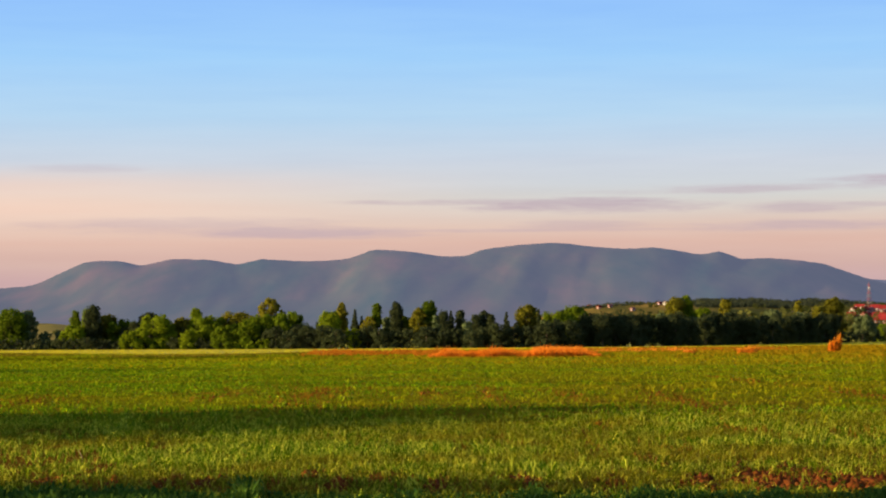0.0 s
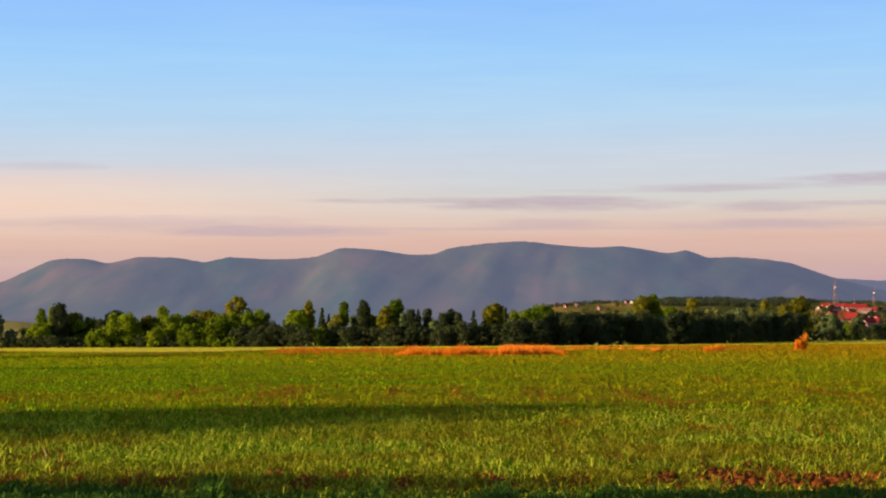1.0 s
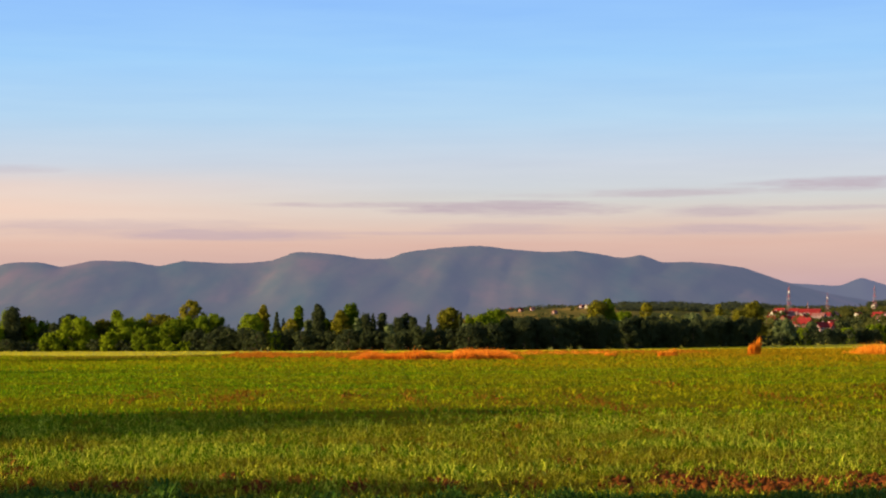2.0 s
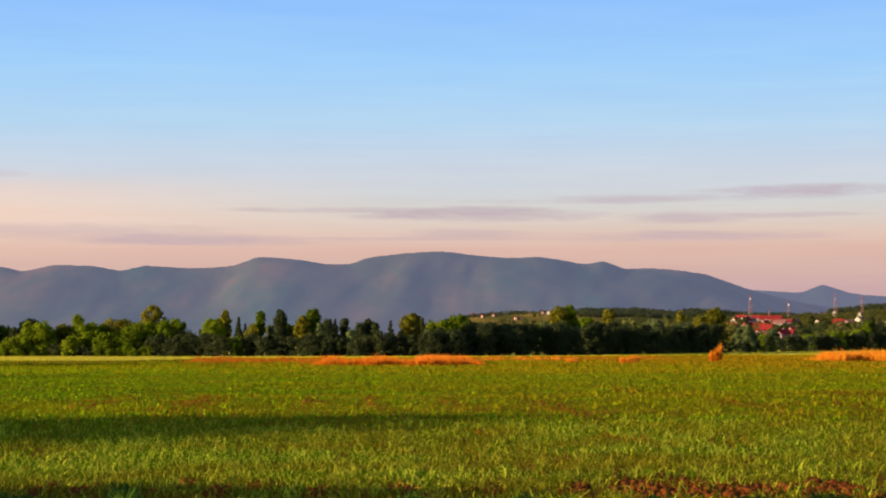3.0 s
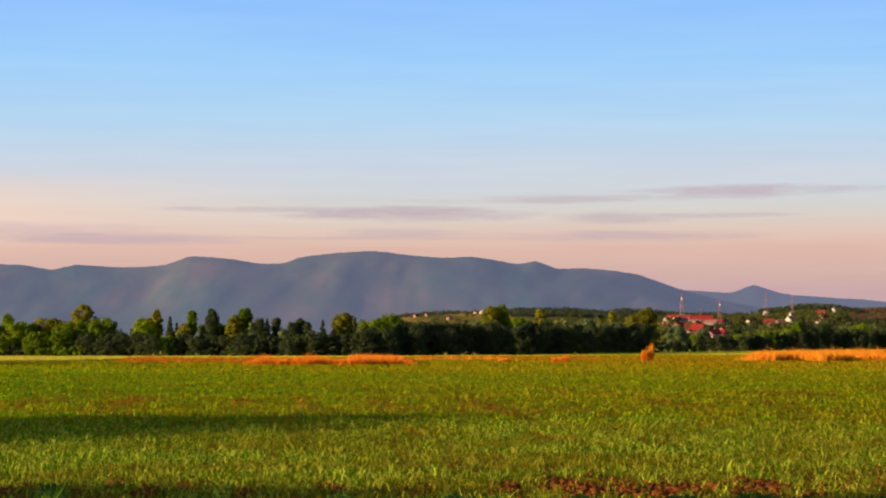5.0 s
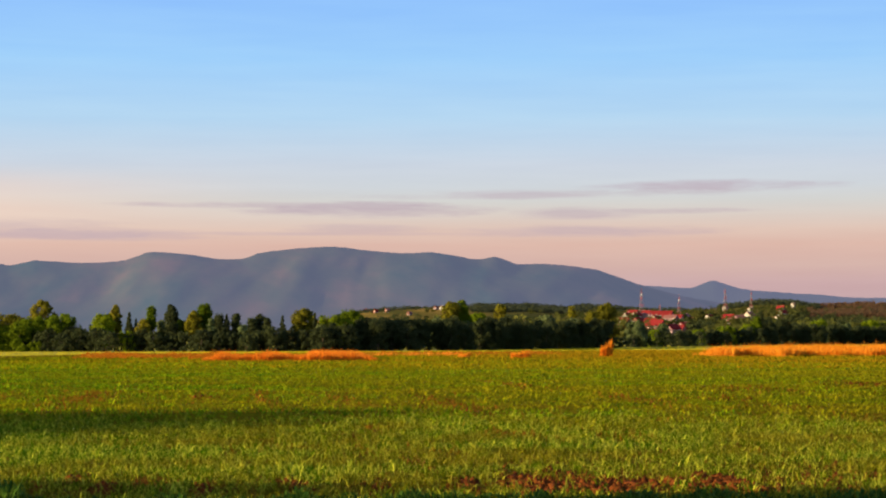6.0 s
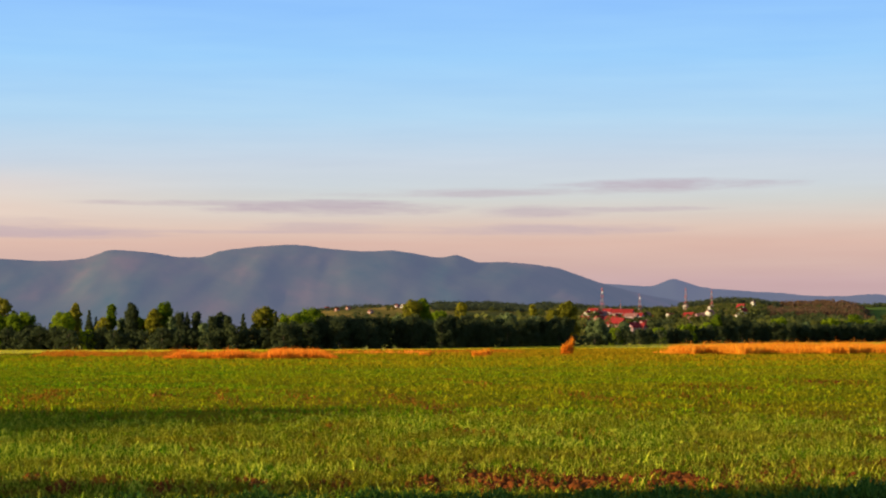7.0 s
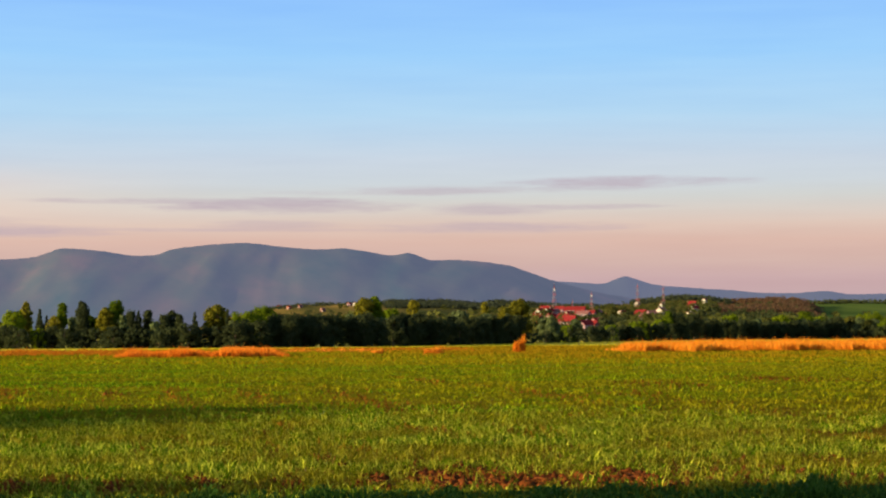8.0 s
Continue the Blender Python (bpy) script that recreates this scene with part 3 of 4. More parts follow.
EASTMOST = [
    ("round_dark", 121.7, 402.9, 3.7, 5.0), ("round_dark", 127.3, 407.9, 3.7, 5.1), ("round_green", 134.1, 421.6, 5.1, 5.5), ("round_dark", 132.7, 411.8, 3.8, 5.1),
    ("round_green", 140.1, 424.2, 5.9, 3.6), ("round_dark", 138.1, 415.5, 3.8, 4.7), ("round_green", 145.1, 429.0, 4.8, 4.2), ("round_dark", 142.8, 418.7, 4.0, 4.3),
    ("round_dark", 146.5, 421.5, 4.6, 3.1), ("round_yellow", 153.8, 432.2, 4.6, 4.7), ("round_dark", 149.3, 418.0, 1.9, 6.0), ("round_green", 158.0, 433.4, 5.8, 7.0),
    ("round_dark", 154.4, 417.0, 2.9, 6.0), ("round_green", 159.1, 421.1, 5.2, 6.1),
]
NEARER = 0.93
seed = 0
for stretch in (WEST, MIDDLE, CENTRE, EAST, VILLAGE_SIDE, EASTMOST):
    for spec, x, y, h, wd in stretch:
        h = EYE + (h * (0.94 if "conifer" in spec else 1.0) - EYE) * NEARER
        plant(spec, x * NEARER, y * NEARER, h, wd * NEARER * (1.2 if "round" in spec else 1.75 if "conifer" in spec else 1.12), seed, "trees at the field's edge")
        seed += 1

# the line of the field's far edge: turn in degrees, distance
EDGE_TURN, EDGE_FAR = [-16, -12, -7.5, -2.9, 0.2, 3.3, 6.4, 9.4, 10.9, 12, 14, 17, 19, 26], [290, 274, 262, 250, 245, 242, 256, 290, 312, 335, 372, 420, 440, 446]


def edge_at(turn):
    return NEARER * float(np.interp(turn, EDGE_TURN, EDGE_FAR))


# the dense hedge at the feet of the trees, its shade put into the dark tone: from turn to turn, its lowest and highest
# bushes, its tones
g = random.Random(4)
for low, top, least, most, tones, back in (
        (-13.5, -9.2, 1.3, 1.9, ("dark",), (0, 2)), (-9.2, -4.6, 1.1, 1.7, ("dark", "dark", "green"), (1, 4)), (-8.7, -4.2, 2.9, 3.9, ("dark", "green", "olive"), (6, 9)), (-4.6, 3.0, 2.1, 2.9, ("dark",), (1, 4)), (3.0, 10.6, 3.1, 3.9, ("dark",), (1, 5)),
        (6.0, 10.2, 3.6, 4.4, ("grey", "dark", "olive"), (9, 16)), (10.6, 11.6, 1.6, 2.0, ("dark",), (1, 3)), (11.6, 14.5, 2.3, 2.9, ("dark",), (1, 4)), (14.5, 19.3, 3.0, 3.6, ("dark",), (1, 4)),
        (16.6, 21.5, 3.4, 4.4, ("grey", "moss", "olive"), (11, 16)), (19.3, 22.5, 1.7, 2.2, ("dark",), (1, 3))):
    turn_ = low
    while turn_ < top:
        r = edge_at(turn_) + g.uniform(*back)
        wd = g.uniform(2.6, 3.6)
        plant("bush_" + g.choice(tones), r * math.sin(radians(turn_)), r * math.cos(radians(turn_)), g.uniform(least, most), wd, seed, "bushes of the hedge")
        turn_, seed = turn_ + math.degrees(wd * g.uniform(0.45, 0.62) / r), seed + 1

# trees on the sun's side of the field, which throw the long shadows across it
SUNWARD = [("round_dark", -48.0, 27.2, 8.4, 12.0), ("round_dark", -50.0, 30.2, 7.8, 6.5), ("round_dark", -49.0, 32.2, 6.9, 5.5), ("round_dark", -46.0, 24.4, 7.6, 9.0), ("round_dark", -47.0, 25.8, 8.0, 8.0),
           ("round_dark", -49.0, 29.2, 8.5, 8.0), ("bush_dark", -44.0, 28.0, 7.4, 8.0), ("round_dark", -20, 10.3, 6.5, 8.0), ("round_dark", -16, 12.7, 5.4, 5.0), ("round_dark", -22, 4, 7.0, 8.0),
           ("round_dark", -52.0, 30.0, 9.6, 6.0), ("round_dark", -54.0, 27.2, 9.3, 7.0), ("bush_dark", -6.9, 19.3, 1.6, 2.2), ("bush_dark", -9.6, 18.4, 1.7, 2.6), ("bush_dark", -10.4, 19.5, 1.9, 2.4), ("bush_dark", -9.4, 20.6, 1.5, 2.2), ("round_dark", -62, 134, 8.4, 7.0), ("round_dark", -61, 139, 9.2, 7.0), ("bush_dark", -38, 91, 5.2, 6.0)]
for spec, x, y, h, wd in SUNWARD:
    plant(spec, x, y, h, wd, seed, "trees beside the field")
    seed += 1


def far_woods(name, tone, label, hill, count, low, top, near, far, size, seed, gather=0.45):
    """A wood on a hill, too far off to count its trees: rounded crowns that touch."""
    g = np.random.default_rng(seed)
    cs, rs, ms = [], [], []
    tries = 0
    while len(cs) < count * 4 and tries < count * 40:
        tries += 1
        az, r = radians(g.uniform(low, top)), g.uniform(near, far)
        x, y = r * math.sin(az), r * math.cos(az)
        if float(fractal(np.array([x * 0.011 + seed]), np.array([y * 0.004]), 2)[0]) < gather:
            continue
        h = size * (0.68 + 0.5 * g.random() ** 1.5)
        z = hill_height(hill, x, y)
        for k in range(4):
            q = h * g.uniform(0.28, 0.42)
            cs.append((x + g.normal() * h * 0.25, y + g.normal() * h * 0.25, z + h * (0.25 + 0.17 * k))), rs.append((q, q, q * 0.9)), ms.append((x, y, z + h * 0.3))
    v, f = leaves(np.array(cs), np.array(rs), np.full(len(cs), 11), size * 0.135, seed, np.array(ms), 0.7, 0.9)
    return tagged(new(name, mesh_of(name, v, [f], LEAF[tone])), label, "wood", kind="stuff")


far_woods("far_wood", "olive", "olive green copses scattered over the low hill", VILLAGE_HILL, 240, 2.5, 16.0, 1500, 2500, 6.0, 3, 0.62)
far_woods("hill_scrub", "moss", "dark green scrub in the hollows of the low hill", VILLAGE_HILL, 260, 2.5, 20.0, 1300, 2600, 5.0, 23, 0.61)
far_woods("crest_wood", "crest", "dark wood along the crest of the hill, greyed for haze", VILLAGE_HILL, 1300, 6.9, 10.1, 2430, 2700, 5.0, 5, 0.22)
far_woods("crest_wood", "crest", "thin wood along the crest of the hill, greyed for haze", VILLAGE_HILL, 900, 3.2, 13.6, 2590, 2700, 3.6, 6, 0.36)
far_woods("crest_grove", "crest", "dark grove along the hill's rounded crest, greyed for haze", VILLAGE_HILL, 420, 13.6, 16.3, 2600, 2700, 5.5, 29, 0.0)
far_woods("brown_wood", "brown", "reddish brown wood over the hill's shoulder", VILLAGE_HILL, 1300, 16.0, 19.15, 2150, 2700, 5.2, 7, 0.30)
far_woods("shoulder_scrub", "moss", "green scrub below the brown wood", VILLAGE_HILL, 420, 15.6, 19.6, 1500, 2450, 5.5, 11, 0.45)
far_woods("slope_wood", "moss", "dark green wood along the top of the slope", GREEN_SLOPE, 420, 17.5, 24.0, 2860, 2960, 5.0, 8, 0.1)
far_woods("plain_wood", "olive", "green trees on the plain behind the hedge", VILLAGE_HILL, 260, 13.4, 22.0, 600, 1250, 6.0, 9, 0.45)
far_woods("plain_wood", "pale", "yellow-green trees between the hedge and the hill", VILLAGE_HILL, 130, 5.6, 11.0, 780, 1100, 9.0, 19, 0.44)
far_woods("village_wood", "olive", "garden trees between the houses of the village", VILLAGE_HILL, 130, 10.6, 15.6, 1650, 2250, 7.0, 13, 0.45)
far_woods("garden_wood", "moss", "dark garden trees before the village houses", VILLAGE_HILL, 110, 10.8, 15.0, 1300, 1800, 6.5, 17, 0.46)
far_woods("meadow_scrub", "olive", "pale scrub on the meadow far behind the trees", WEST_MEADOW, 60, -11.6, -9.6, 800, 1300, 2.6, 37, 0.5)

# single trees among the houses: kind, turn, level of the foot, height, width
for spec, turn_, level, h, wd in (
        ("round_olive", 13.05, 0.32, 14.0, 13.0), ("round_moss", 12.80, 0.22, 10.0, 9.0), ("round_moss", 11.35, 0.40, 8.0, 9.0), ("round_olive", 12.28, 0.16, 8.0, 10.0), ("round_moss", 13.55, 0.30, 9.0, 10.0),
        ("tall_moss", 14.72, 0.26, 13.0, 7.0), ("round_moss", 14.92, 0.20, 10.0, 9.0), ("round_olive", 14.05, 0.22, 9.0, 11.0), ("round_moss", 12.66, 0.42, 8.0, 8.0), ("round_olive", 13.40, 0.46, 8.0, 10.0),
        ("round_moss", 11.62, 0.46, 6.0, 7.0), ("round_olive", 11.92, 0.36, 6.0, 8.0), ("round_moss", 12.42, 0.30, 7.0, 7.0), ("round_olive", 11.05, 0.52, 6.0, 8.0),
        ("round_moss", 15.5, 0.36, 8.0, 9.0), ("round_olive", 11.85, 0.58, 7.0, 10.0)):
    x, y, z = hill_spot(VILLAGE_HILL, turn_, level)
    plant(spec, x, y, h, wd, seed, "trees of the village", z - 0.2, "among the village houses")
    seed += 1


# ---- the village ----
def house(x, y, z, width, depth, eaves, ridge, rot, wall_mat, roof_mat, label):
    root = new("house")
    bm = bmesh.new()
    box(bm, -width / 2, width / 2, -depth / 2, depth / 2, -2.5, eaves)
    top = [bm.verts.new((sx_ * width / 2, 0, ridge - 0.15)) for sx_ in (-1, 1)]
    for sx_, t in ((-1, top[0]), (1, top[1])):
        a_, b_ = bm.verts.new((sx_ * width / 2, -depth / 2, eaves)), bm.verts.new((sx_ * width / 2, depth / 2, eaves))
        bm.faces.new((a_, b_, t))
    part("wall", bm_mesh("wall", bm, wall_mat), root)
    bm = bmesh.new()
    over, thick = 0.6, 0.25
    for side in (-1, 1):
        slope = (ridge - eaves) / (depth / 2)
        ends = []
        for sx_ in (-1, 1):
            px = sx_ * (width / 2 + over)
            ends.append([bm.verts.new((px, 0, ridge)), bm.verts.new((px, side * (depth / 2 + over), eaves - slope * over)),
                         bm.verts.new((px, side * (depth / 2 + over), eaves - slope * over + thick)), bm.verts.new((px, 0, ridge + thick))])
        for k in range(4):
            bm.faces.new((ends[0][k], ends[0][(k + 1) % 4], ends[1][(k + 1) % 4], ends[1][k]))
        bm.faces.new(ends[0]), bm.faces.new(ends[1])
    bmesh.ops.recalc_face_normals(bm, faces=bm.faces)
    roof = part("roof", bm_mesh("roof", bm, roof_mat), root, "tiled gable roof")
    bm = bmesh.new()
    box(bm, width * 0.2, width * 0.2 + 0.7, depth * 0.1 - 0.35, depth * 0.1 + 0.35, ridge - 1.2, ridge + 0.8)
    part("chimney", bm_mesh("chimney", bm, wall_mat), roof)

    def window(at, sill, gable):
        frame_, glass = bmesh.new(), bmesh.new()
        if gable:
            box(frame_, -width / 2 - 0.06, -width / 2 + 0.02, at - 0.6, at + 0.6, sill, sill + 1.4)
            box(glass, -width / 2 - 0.08, -width / 2 - 0.055, at - 0.5, at + 0.5, sill + 0.1, sill + 1.3)
        else:
            box(frame_, at - 0.6, at + 0.6, -depth / 2 - 0.06, -depth / 2 + 0.02, sill, sill + 1.4)
            box(glass, at - 0.5, at + 0.5, -depth / 2 - 0.08, -depth / 2 - 0.055, sill + 0.1, sill + 1.3)
        part("pane", bm_mesh("pane", glass, DARK_GLASS), part("window", bm_mesh("window", frame_, WHITE_PAINT), root))

    count = max(2, int(width // 3.2))
    for k in range(count):
        window(-width / 2 + (k + 0.5) * width / count, eaves - 2.0, False)
    for at in (-depth * 0.22, depth * 0.22):
        window(at, eaves - 2.0, True)
    door = bmesh.new()
    box(door, -0.5, 0.5, -depth / 2 - 0.07, -depth / 2 + 0.02, 0.0, 2.1)
    part("door", bm_mesh("door", door, BARK), root, "dark wooden door")
    root.matrix_world = pose(x, y, z, 0, 0, rot)
    return tagged(root, label, "house", "houses of the village")


# turn, level of the foot, width, depth, eaves, ridge, rotation, wall (white, brown for shade, mauve), roof (red, mauve)
HOUSES = [
    (11.14, 0.43, 9, 8, 4.5, 8.0, 48, 0, 0), (11.37, 0.46, 9, 8, 4.2, 7.6, 48, 0, 0), (11.26, 0.51, 12, 8, 4.5, 8.2, -25, 1, 0), (11.55, 0.46, 7, 7, 4.5, 6.8, 40, 2, 1),
    (12.07, 0.46, 22, 9, 5.5, 9.0, -12, 2, 0), (11.90, 0.35, 8, 8, 4.5, 7.6, 52, 0, 0), (11.89, 0.20, 14, 8, 3.2, 7.2, -30, 1, 0), (12.30, 0.33, 12, 8, 6.0, 8.4, -20, 2, 1),
    (12.13, 0.30, 6, 6, 3.5, 5.4, 50, 0, 1), (11.76, 0.29, 10, 8, 3.5, 7.0, -20, 1, 0), (12.71, 0.44, 7, 6, 4.5, 6.5, 45, 2, 1),
]
OUTLYING = [
    (12.68, 0.18, 8, 7, 3.6, 6.0, 35, 2, 0), (12.36, -0.02, 7, 7, 5.0, 7.5, 40, 2, 0), (10.96, -0.00, 11, 8, 3.0, 6.6, -25, 1, 0), (13.06, 0.42, 6, 6, 4.0, 6.0, 50, 0, 1),
    (13.35, 0.44, 8, 7, 3.2, 5.4, 50, 0, 0), (13.87, 0.39, 10, 8, 3.5, 7.2, -25, 1, 0), (14.16, 0.37, 8, 7, 4.5, 6.8, 30, 2, 1), (14.43, 0.42, 9, 8, 5.0, 8.6, 55, 0, 1),
    (14.30, 0.41, 6, 7, 3.0, 6.0, 40, 0, 1), (13.78, 0.70, 5, 5, 3.4, 5.0, 50, 0, 1), (14.45, 0.65, 5, 5, 3.4, 5.0, 50, 0, 1),
]
SCATTERED = [
    (15.31, 0.54, 9, 7, 3.4, 6.4, 50, 0, 0), (15.27, 0.65, 8, 7, 3.2, 7.0, -30, 1, 0), (15.20, 0.39, 7, 6, 3.0, 5.0, 50, 0, 1), (15.60, 0.78, 5, 5, 3.6, 5.2, 50, 0, 1),
    (5.90, 0.74, 5, 5, 2.8, 4.4, 50, 2, 0), (6.07, 0.75, 5, 5, 2.8, 4.4, 50, 0, 1), (3.99, 0.68, 4.5, 4.5, 2.6, 4.2, 30, 1, 0), (4.25, 0.66, 4.5, 4.5, 2.6, 4.2, 40, 1, 0),
    (4.56, 0.69, 4.5, 4.5, 2.6, 4.2, 30, 1, 1), (5.17, 0.59, 4.5, 4.5, 2.6, 4.2, 40, 1, 1),
]
ROUND_ABOUT = [
    (11.66, 0.54, 10, 8, 3.6, 6.8, -25, 2, 0), (12.21, 0.41, 10, 8, 3.6, 6.8, -30, 1, 0), (12.50, 0.40, 9, 8, 4.0, 7.0, -20, 2, 0), (12.01, 0.26, 9, 7, 3.6, 6.4, -25, 1, 0),
    (12.53, 0.09, 8, 7, 3.0, 5.8, -25, 1, 0), (12.86, 0.33, 8, 7, 3.6, 6.0, -25, 2, 0), (11.03, 0.32, 9, 7, 3.2, 6.0, -25, 1, 0), (11.43, 0.34, 8, 7, 3.4, 6.0, 40, 1, 0),
    (13.98, 0.31, 8, 7, 3.2, 6, -20, 1, 1),
]
WALLS = (("white-walled", WHITE_WALL), ("shade-brown rendered", SHADE_BROWN_WALL), ("mauve-rendered", MAUVE_WALL))
ROOFS = (("a red tiled roof", RED_ROOF), ("a mauve tiled roof", GREY_ROOF))
for turn_, level, wd, deep, eaves_, ridge_, rot, wall_, roof_ in HOUSES + OUTLYING + SCATTERED + ROUND_ABOUT:
    x, y, z = hill_spot(VILLAGE_HILL, turn_, level)
    house(x, y, z, wd, deep, eaves_, ridge_, rot - turn_, WALLS[wall_][1], ROOFS[roof_][1], WALLS[wall_][0] + " village house with " + ROOFS[roof_][0])


def mast(x, y, z, height, dish, half):
    """A lattice mast in red and white lengths."""
    root = new("lattice_mast")
    n = 7
    for k in range(n):
        bm = bmesh.new()
        z0, z1 = height * k / n, height * (k + 1) / n
        w0, w1 = half * (1 - 0.75 * k / n), half * (1 - 0.75 * (k + 1) / n)
        corners = [(-1, -1), (1, -1), (1, 1), (-1, 1)]
        bar = 0.065 * half ** 0.5
        for c, d in zip(corners, corners[1:] + corners[:1]):
            tube(bm, (c[0] * w0, c[1] * w0, z0), (c[0] * w1, c[1] * w1, z1), bar, bar, 4)
            zm, wm = (z0 + z1) / 2, (w0 + w1) / 2
            tube(bm, (c[0] * w0, c[1] * w0, z0), (d[0] * wm, d[1] * wm, zm), bar, bar, 4)
            tube(bm, (c[0] * wm, c[1] * wm, zm), (d[0] * w1, d[1] * w1, z1), bar, bar, 4)
            tube(bm, (c[0] * wm, c[1] * wm, zm), (d[0] * wm, d[1] * wm, zm), bar, bar, 4)
            tube(bm, (c[0] * w1, c[1] * w1, z1), (d[0] * w1, d[1] * w1, z1), bar, bar, 4)
        part("section", bm_mesh("section", bm, PALE_PAINT if k % 2 else RED_PAINT), root, "pale lattice section" if k % 2 else "red lattice section")
    bm = bmesh.new()
    tube(bm, (0, 0, height), (0, 0, height + 3.5), 0.16, 0.06, 5)
    part("aerial", bm_mesh("aerial", bm, RED_PAINT), root)
    if dish:
        bm = bmesh.new()
        tube(bm, (-0.6, -1.0, dish), (-1.2, -1.9, dish), 0.45, 0.8, 14)
        part("dish", bm_mesh("dish", bm, WHITE_PAINT), root, "white dish aerial")
    root.matrix_world = pose(x, y, z - 0.3, 0, 0, 20)
    return tagged(root, "red and pale lattice radio mast on the hill", "mast", "radio masts")


# turn, level of the foot and of the top, height of a dish as a share, half width of the foot
for turn_, level, top_, share, half in ((11.51, 0.62, 1.36, 0.82, 2.3), (12.53, 0.62, 1.14, 0.86, 1.7), (12.01, 0.62, 0.93, 0, 1.2), (13.78, 0.66, 1.34, 0, 2.0), (14.48, 0.66, 1.28, 0, 1.7)):
    x, y, z = hill_spot(VILLAGE_HILL, turn_, level)
    tall_ = EYE + math.hypot(x, y) * math.tan(radians(top_)) - z - 3.5
    mast(x, y, z, tall_, share * tall_, half)


# ---- the crop and the grasses ----
def blades(roots, heights, widths, count, bend, seed, tip=0.0, simple=False):
    """Blades of tufts as arrays: each a folded strip that arches over to its tip."""
    g = np.random.default_rng(seed)
    p = np.repeat(roots, count, 0)
    n = len(p)
    h = np.repeat(heights, count) * (0.55 + 0.6 * g.random(n))
    wd = np.repeat(widths, count) * (0.6 + 0.8 * g.random(n))
    a = g.random(n) * 2 * np.pi
    out = np.stack([np.cos(a), np.sin(a), np.zeros(n)], -1)
    side = np.stack([-np.sin(a), np.cos(a), np.zeros(n)], -1)
    up = np.array([0, 0, 1.0])
    lean = bend * (0.3 + g.random(n))[:, None]
    mid = p + up * (h * 0.62)[:, None] + out * lean * (h * 0.35)[:, None]
    end = p + up * (h * (1.0 - tip * g.random(n)))[:, None] + out * lean * (h * 1.0)[:, None]
    s = side * wd[:, None]
    if simple:
        v = np.stack([p, mid + s * 0.6, end, mid - s * 0.6], 1).reshape(-1, 3)
        return v, [np.arange(4 * n).reshape(-1, 4)]
    arch = p + up * (h * 0.97)[:, None] + out * lean * (h * 0.62)[:, None]      # the leaf's highest part, before the tip hangs over
    low = p + up * (h * 0.60)[:, None] + out * lean * (h * 0.18)[:, None]
    v = np.stack([p - s * 0.4, p + s * 0.4, low + s * 0.55, low - s * 0.55, arch + s * 0.42, arch - s * 0.42, end], 1).reshape(-1, 3)
    b = np.arange(n)[:, None] * 7
    return v, [b + np.array([[0, 1, 2, 3]]), b + np.array([[3, 2, 4, 5]]), b + np.array([[5, 4, 6]])]


# east, north, half width, half depth of the bare patches of soil
BARE_WEST = [(-3.0, 22.8, 0.17, 1.2), (-2.6, 22.4, 0.14, 1.0), (-4.1, 24.4, 0.13, 1.1), (-1.1, 22.0, 0.18, 1.2), (-1.5, 23.5, 0.11, 0.9), (-0.1, 21.6, 0.15, 0.9), (-4.4, 22.9, 0.20, 0.9),
             (-3.6, 22.1, 0.14, 1.1), (2.7, 22.1, 0.18, 1.4), (1.8, 22.2, 0.15, 0.9), (2.5, 25.5, 0.13, 1.4), (0.9, 22.2, 0.16, 0.9)]
BARE_EAST = [(3.5, 22.4, 0.36, 2.0), (4.1, 22.4, 0.34, 1.7), (4.5, 21.8, 0.25, 1.2), (5.0, 21.9, 0.13, 0.9), (5.6, 22.0, 0.24, 2.3), (6.1, 22.1, 0.17, 1.0), (6.6, 22.6, 0.20, 1.2), (7.0, 22.6, 0.12, 0.8),
             (6.3, 21.0, 0.13, 1.0), (7.4, 22.4, 0.15, 2.6), (8.4, 24.2, 0.13, 1.2), (8.7, 23.8, 0.10, 2.1), (7.9, 22.0, 0.2, 0.8)]
# and of the patches where the crop stands thin
THIN = [(-3.4, 54.1, 0.80, 8.7), (-5.9, 54.2, 0.52, 4.9), (-10.0, 50.7, 0.77, 4.4), (1.2, 54.3, 0.33, 8.9), (3.1, 54.1, 0.51, 5.4), (4.6, 33.8, 0.55, 2.6), (5.4, 47.7, 0.71, 9.8), (6.6, 32.4, 0.25, 1.9),
        (2.1, 29.0, 0.18, 1.5), (2.7, 35.2, 0.18, 1.9), (3.2, 27.3, 0.34, 2.0), (9.6, 67.9, 0.56, 6.2), (10.4, 52.3, 0.58, 8.0), (-0.4, 55.0, 0.33, 5.5)]
THIN_EAST = [(-1.2, 30.2, 0.14, 1.6), (0.3, 28.8, 0.2, 1.3), (-4.1, 25.2, 0.41, 1.4), (0.8, 31.5, 0.2, 1.7), (12.5, 49.6, 0.62, 7.5), (12.3, 38.6, 0.25, 3.1), (6.2, 32.6, 0.5, 2.8), (10.5, 30.5, 0.34, 2.6),
             (7.3, 27.0, 0.42, 1.8), (8.3, 38.6, 0.25, 1.6), (4.9, 32.5, 0.3, 3.2), (16.0, 60.0, 1.5, 5.0), (21.0, 66.0, 1.8, 6.0)]
BARE, THINNED = BARE_WEST + BARE_EAST, THIN + THIN_EAST

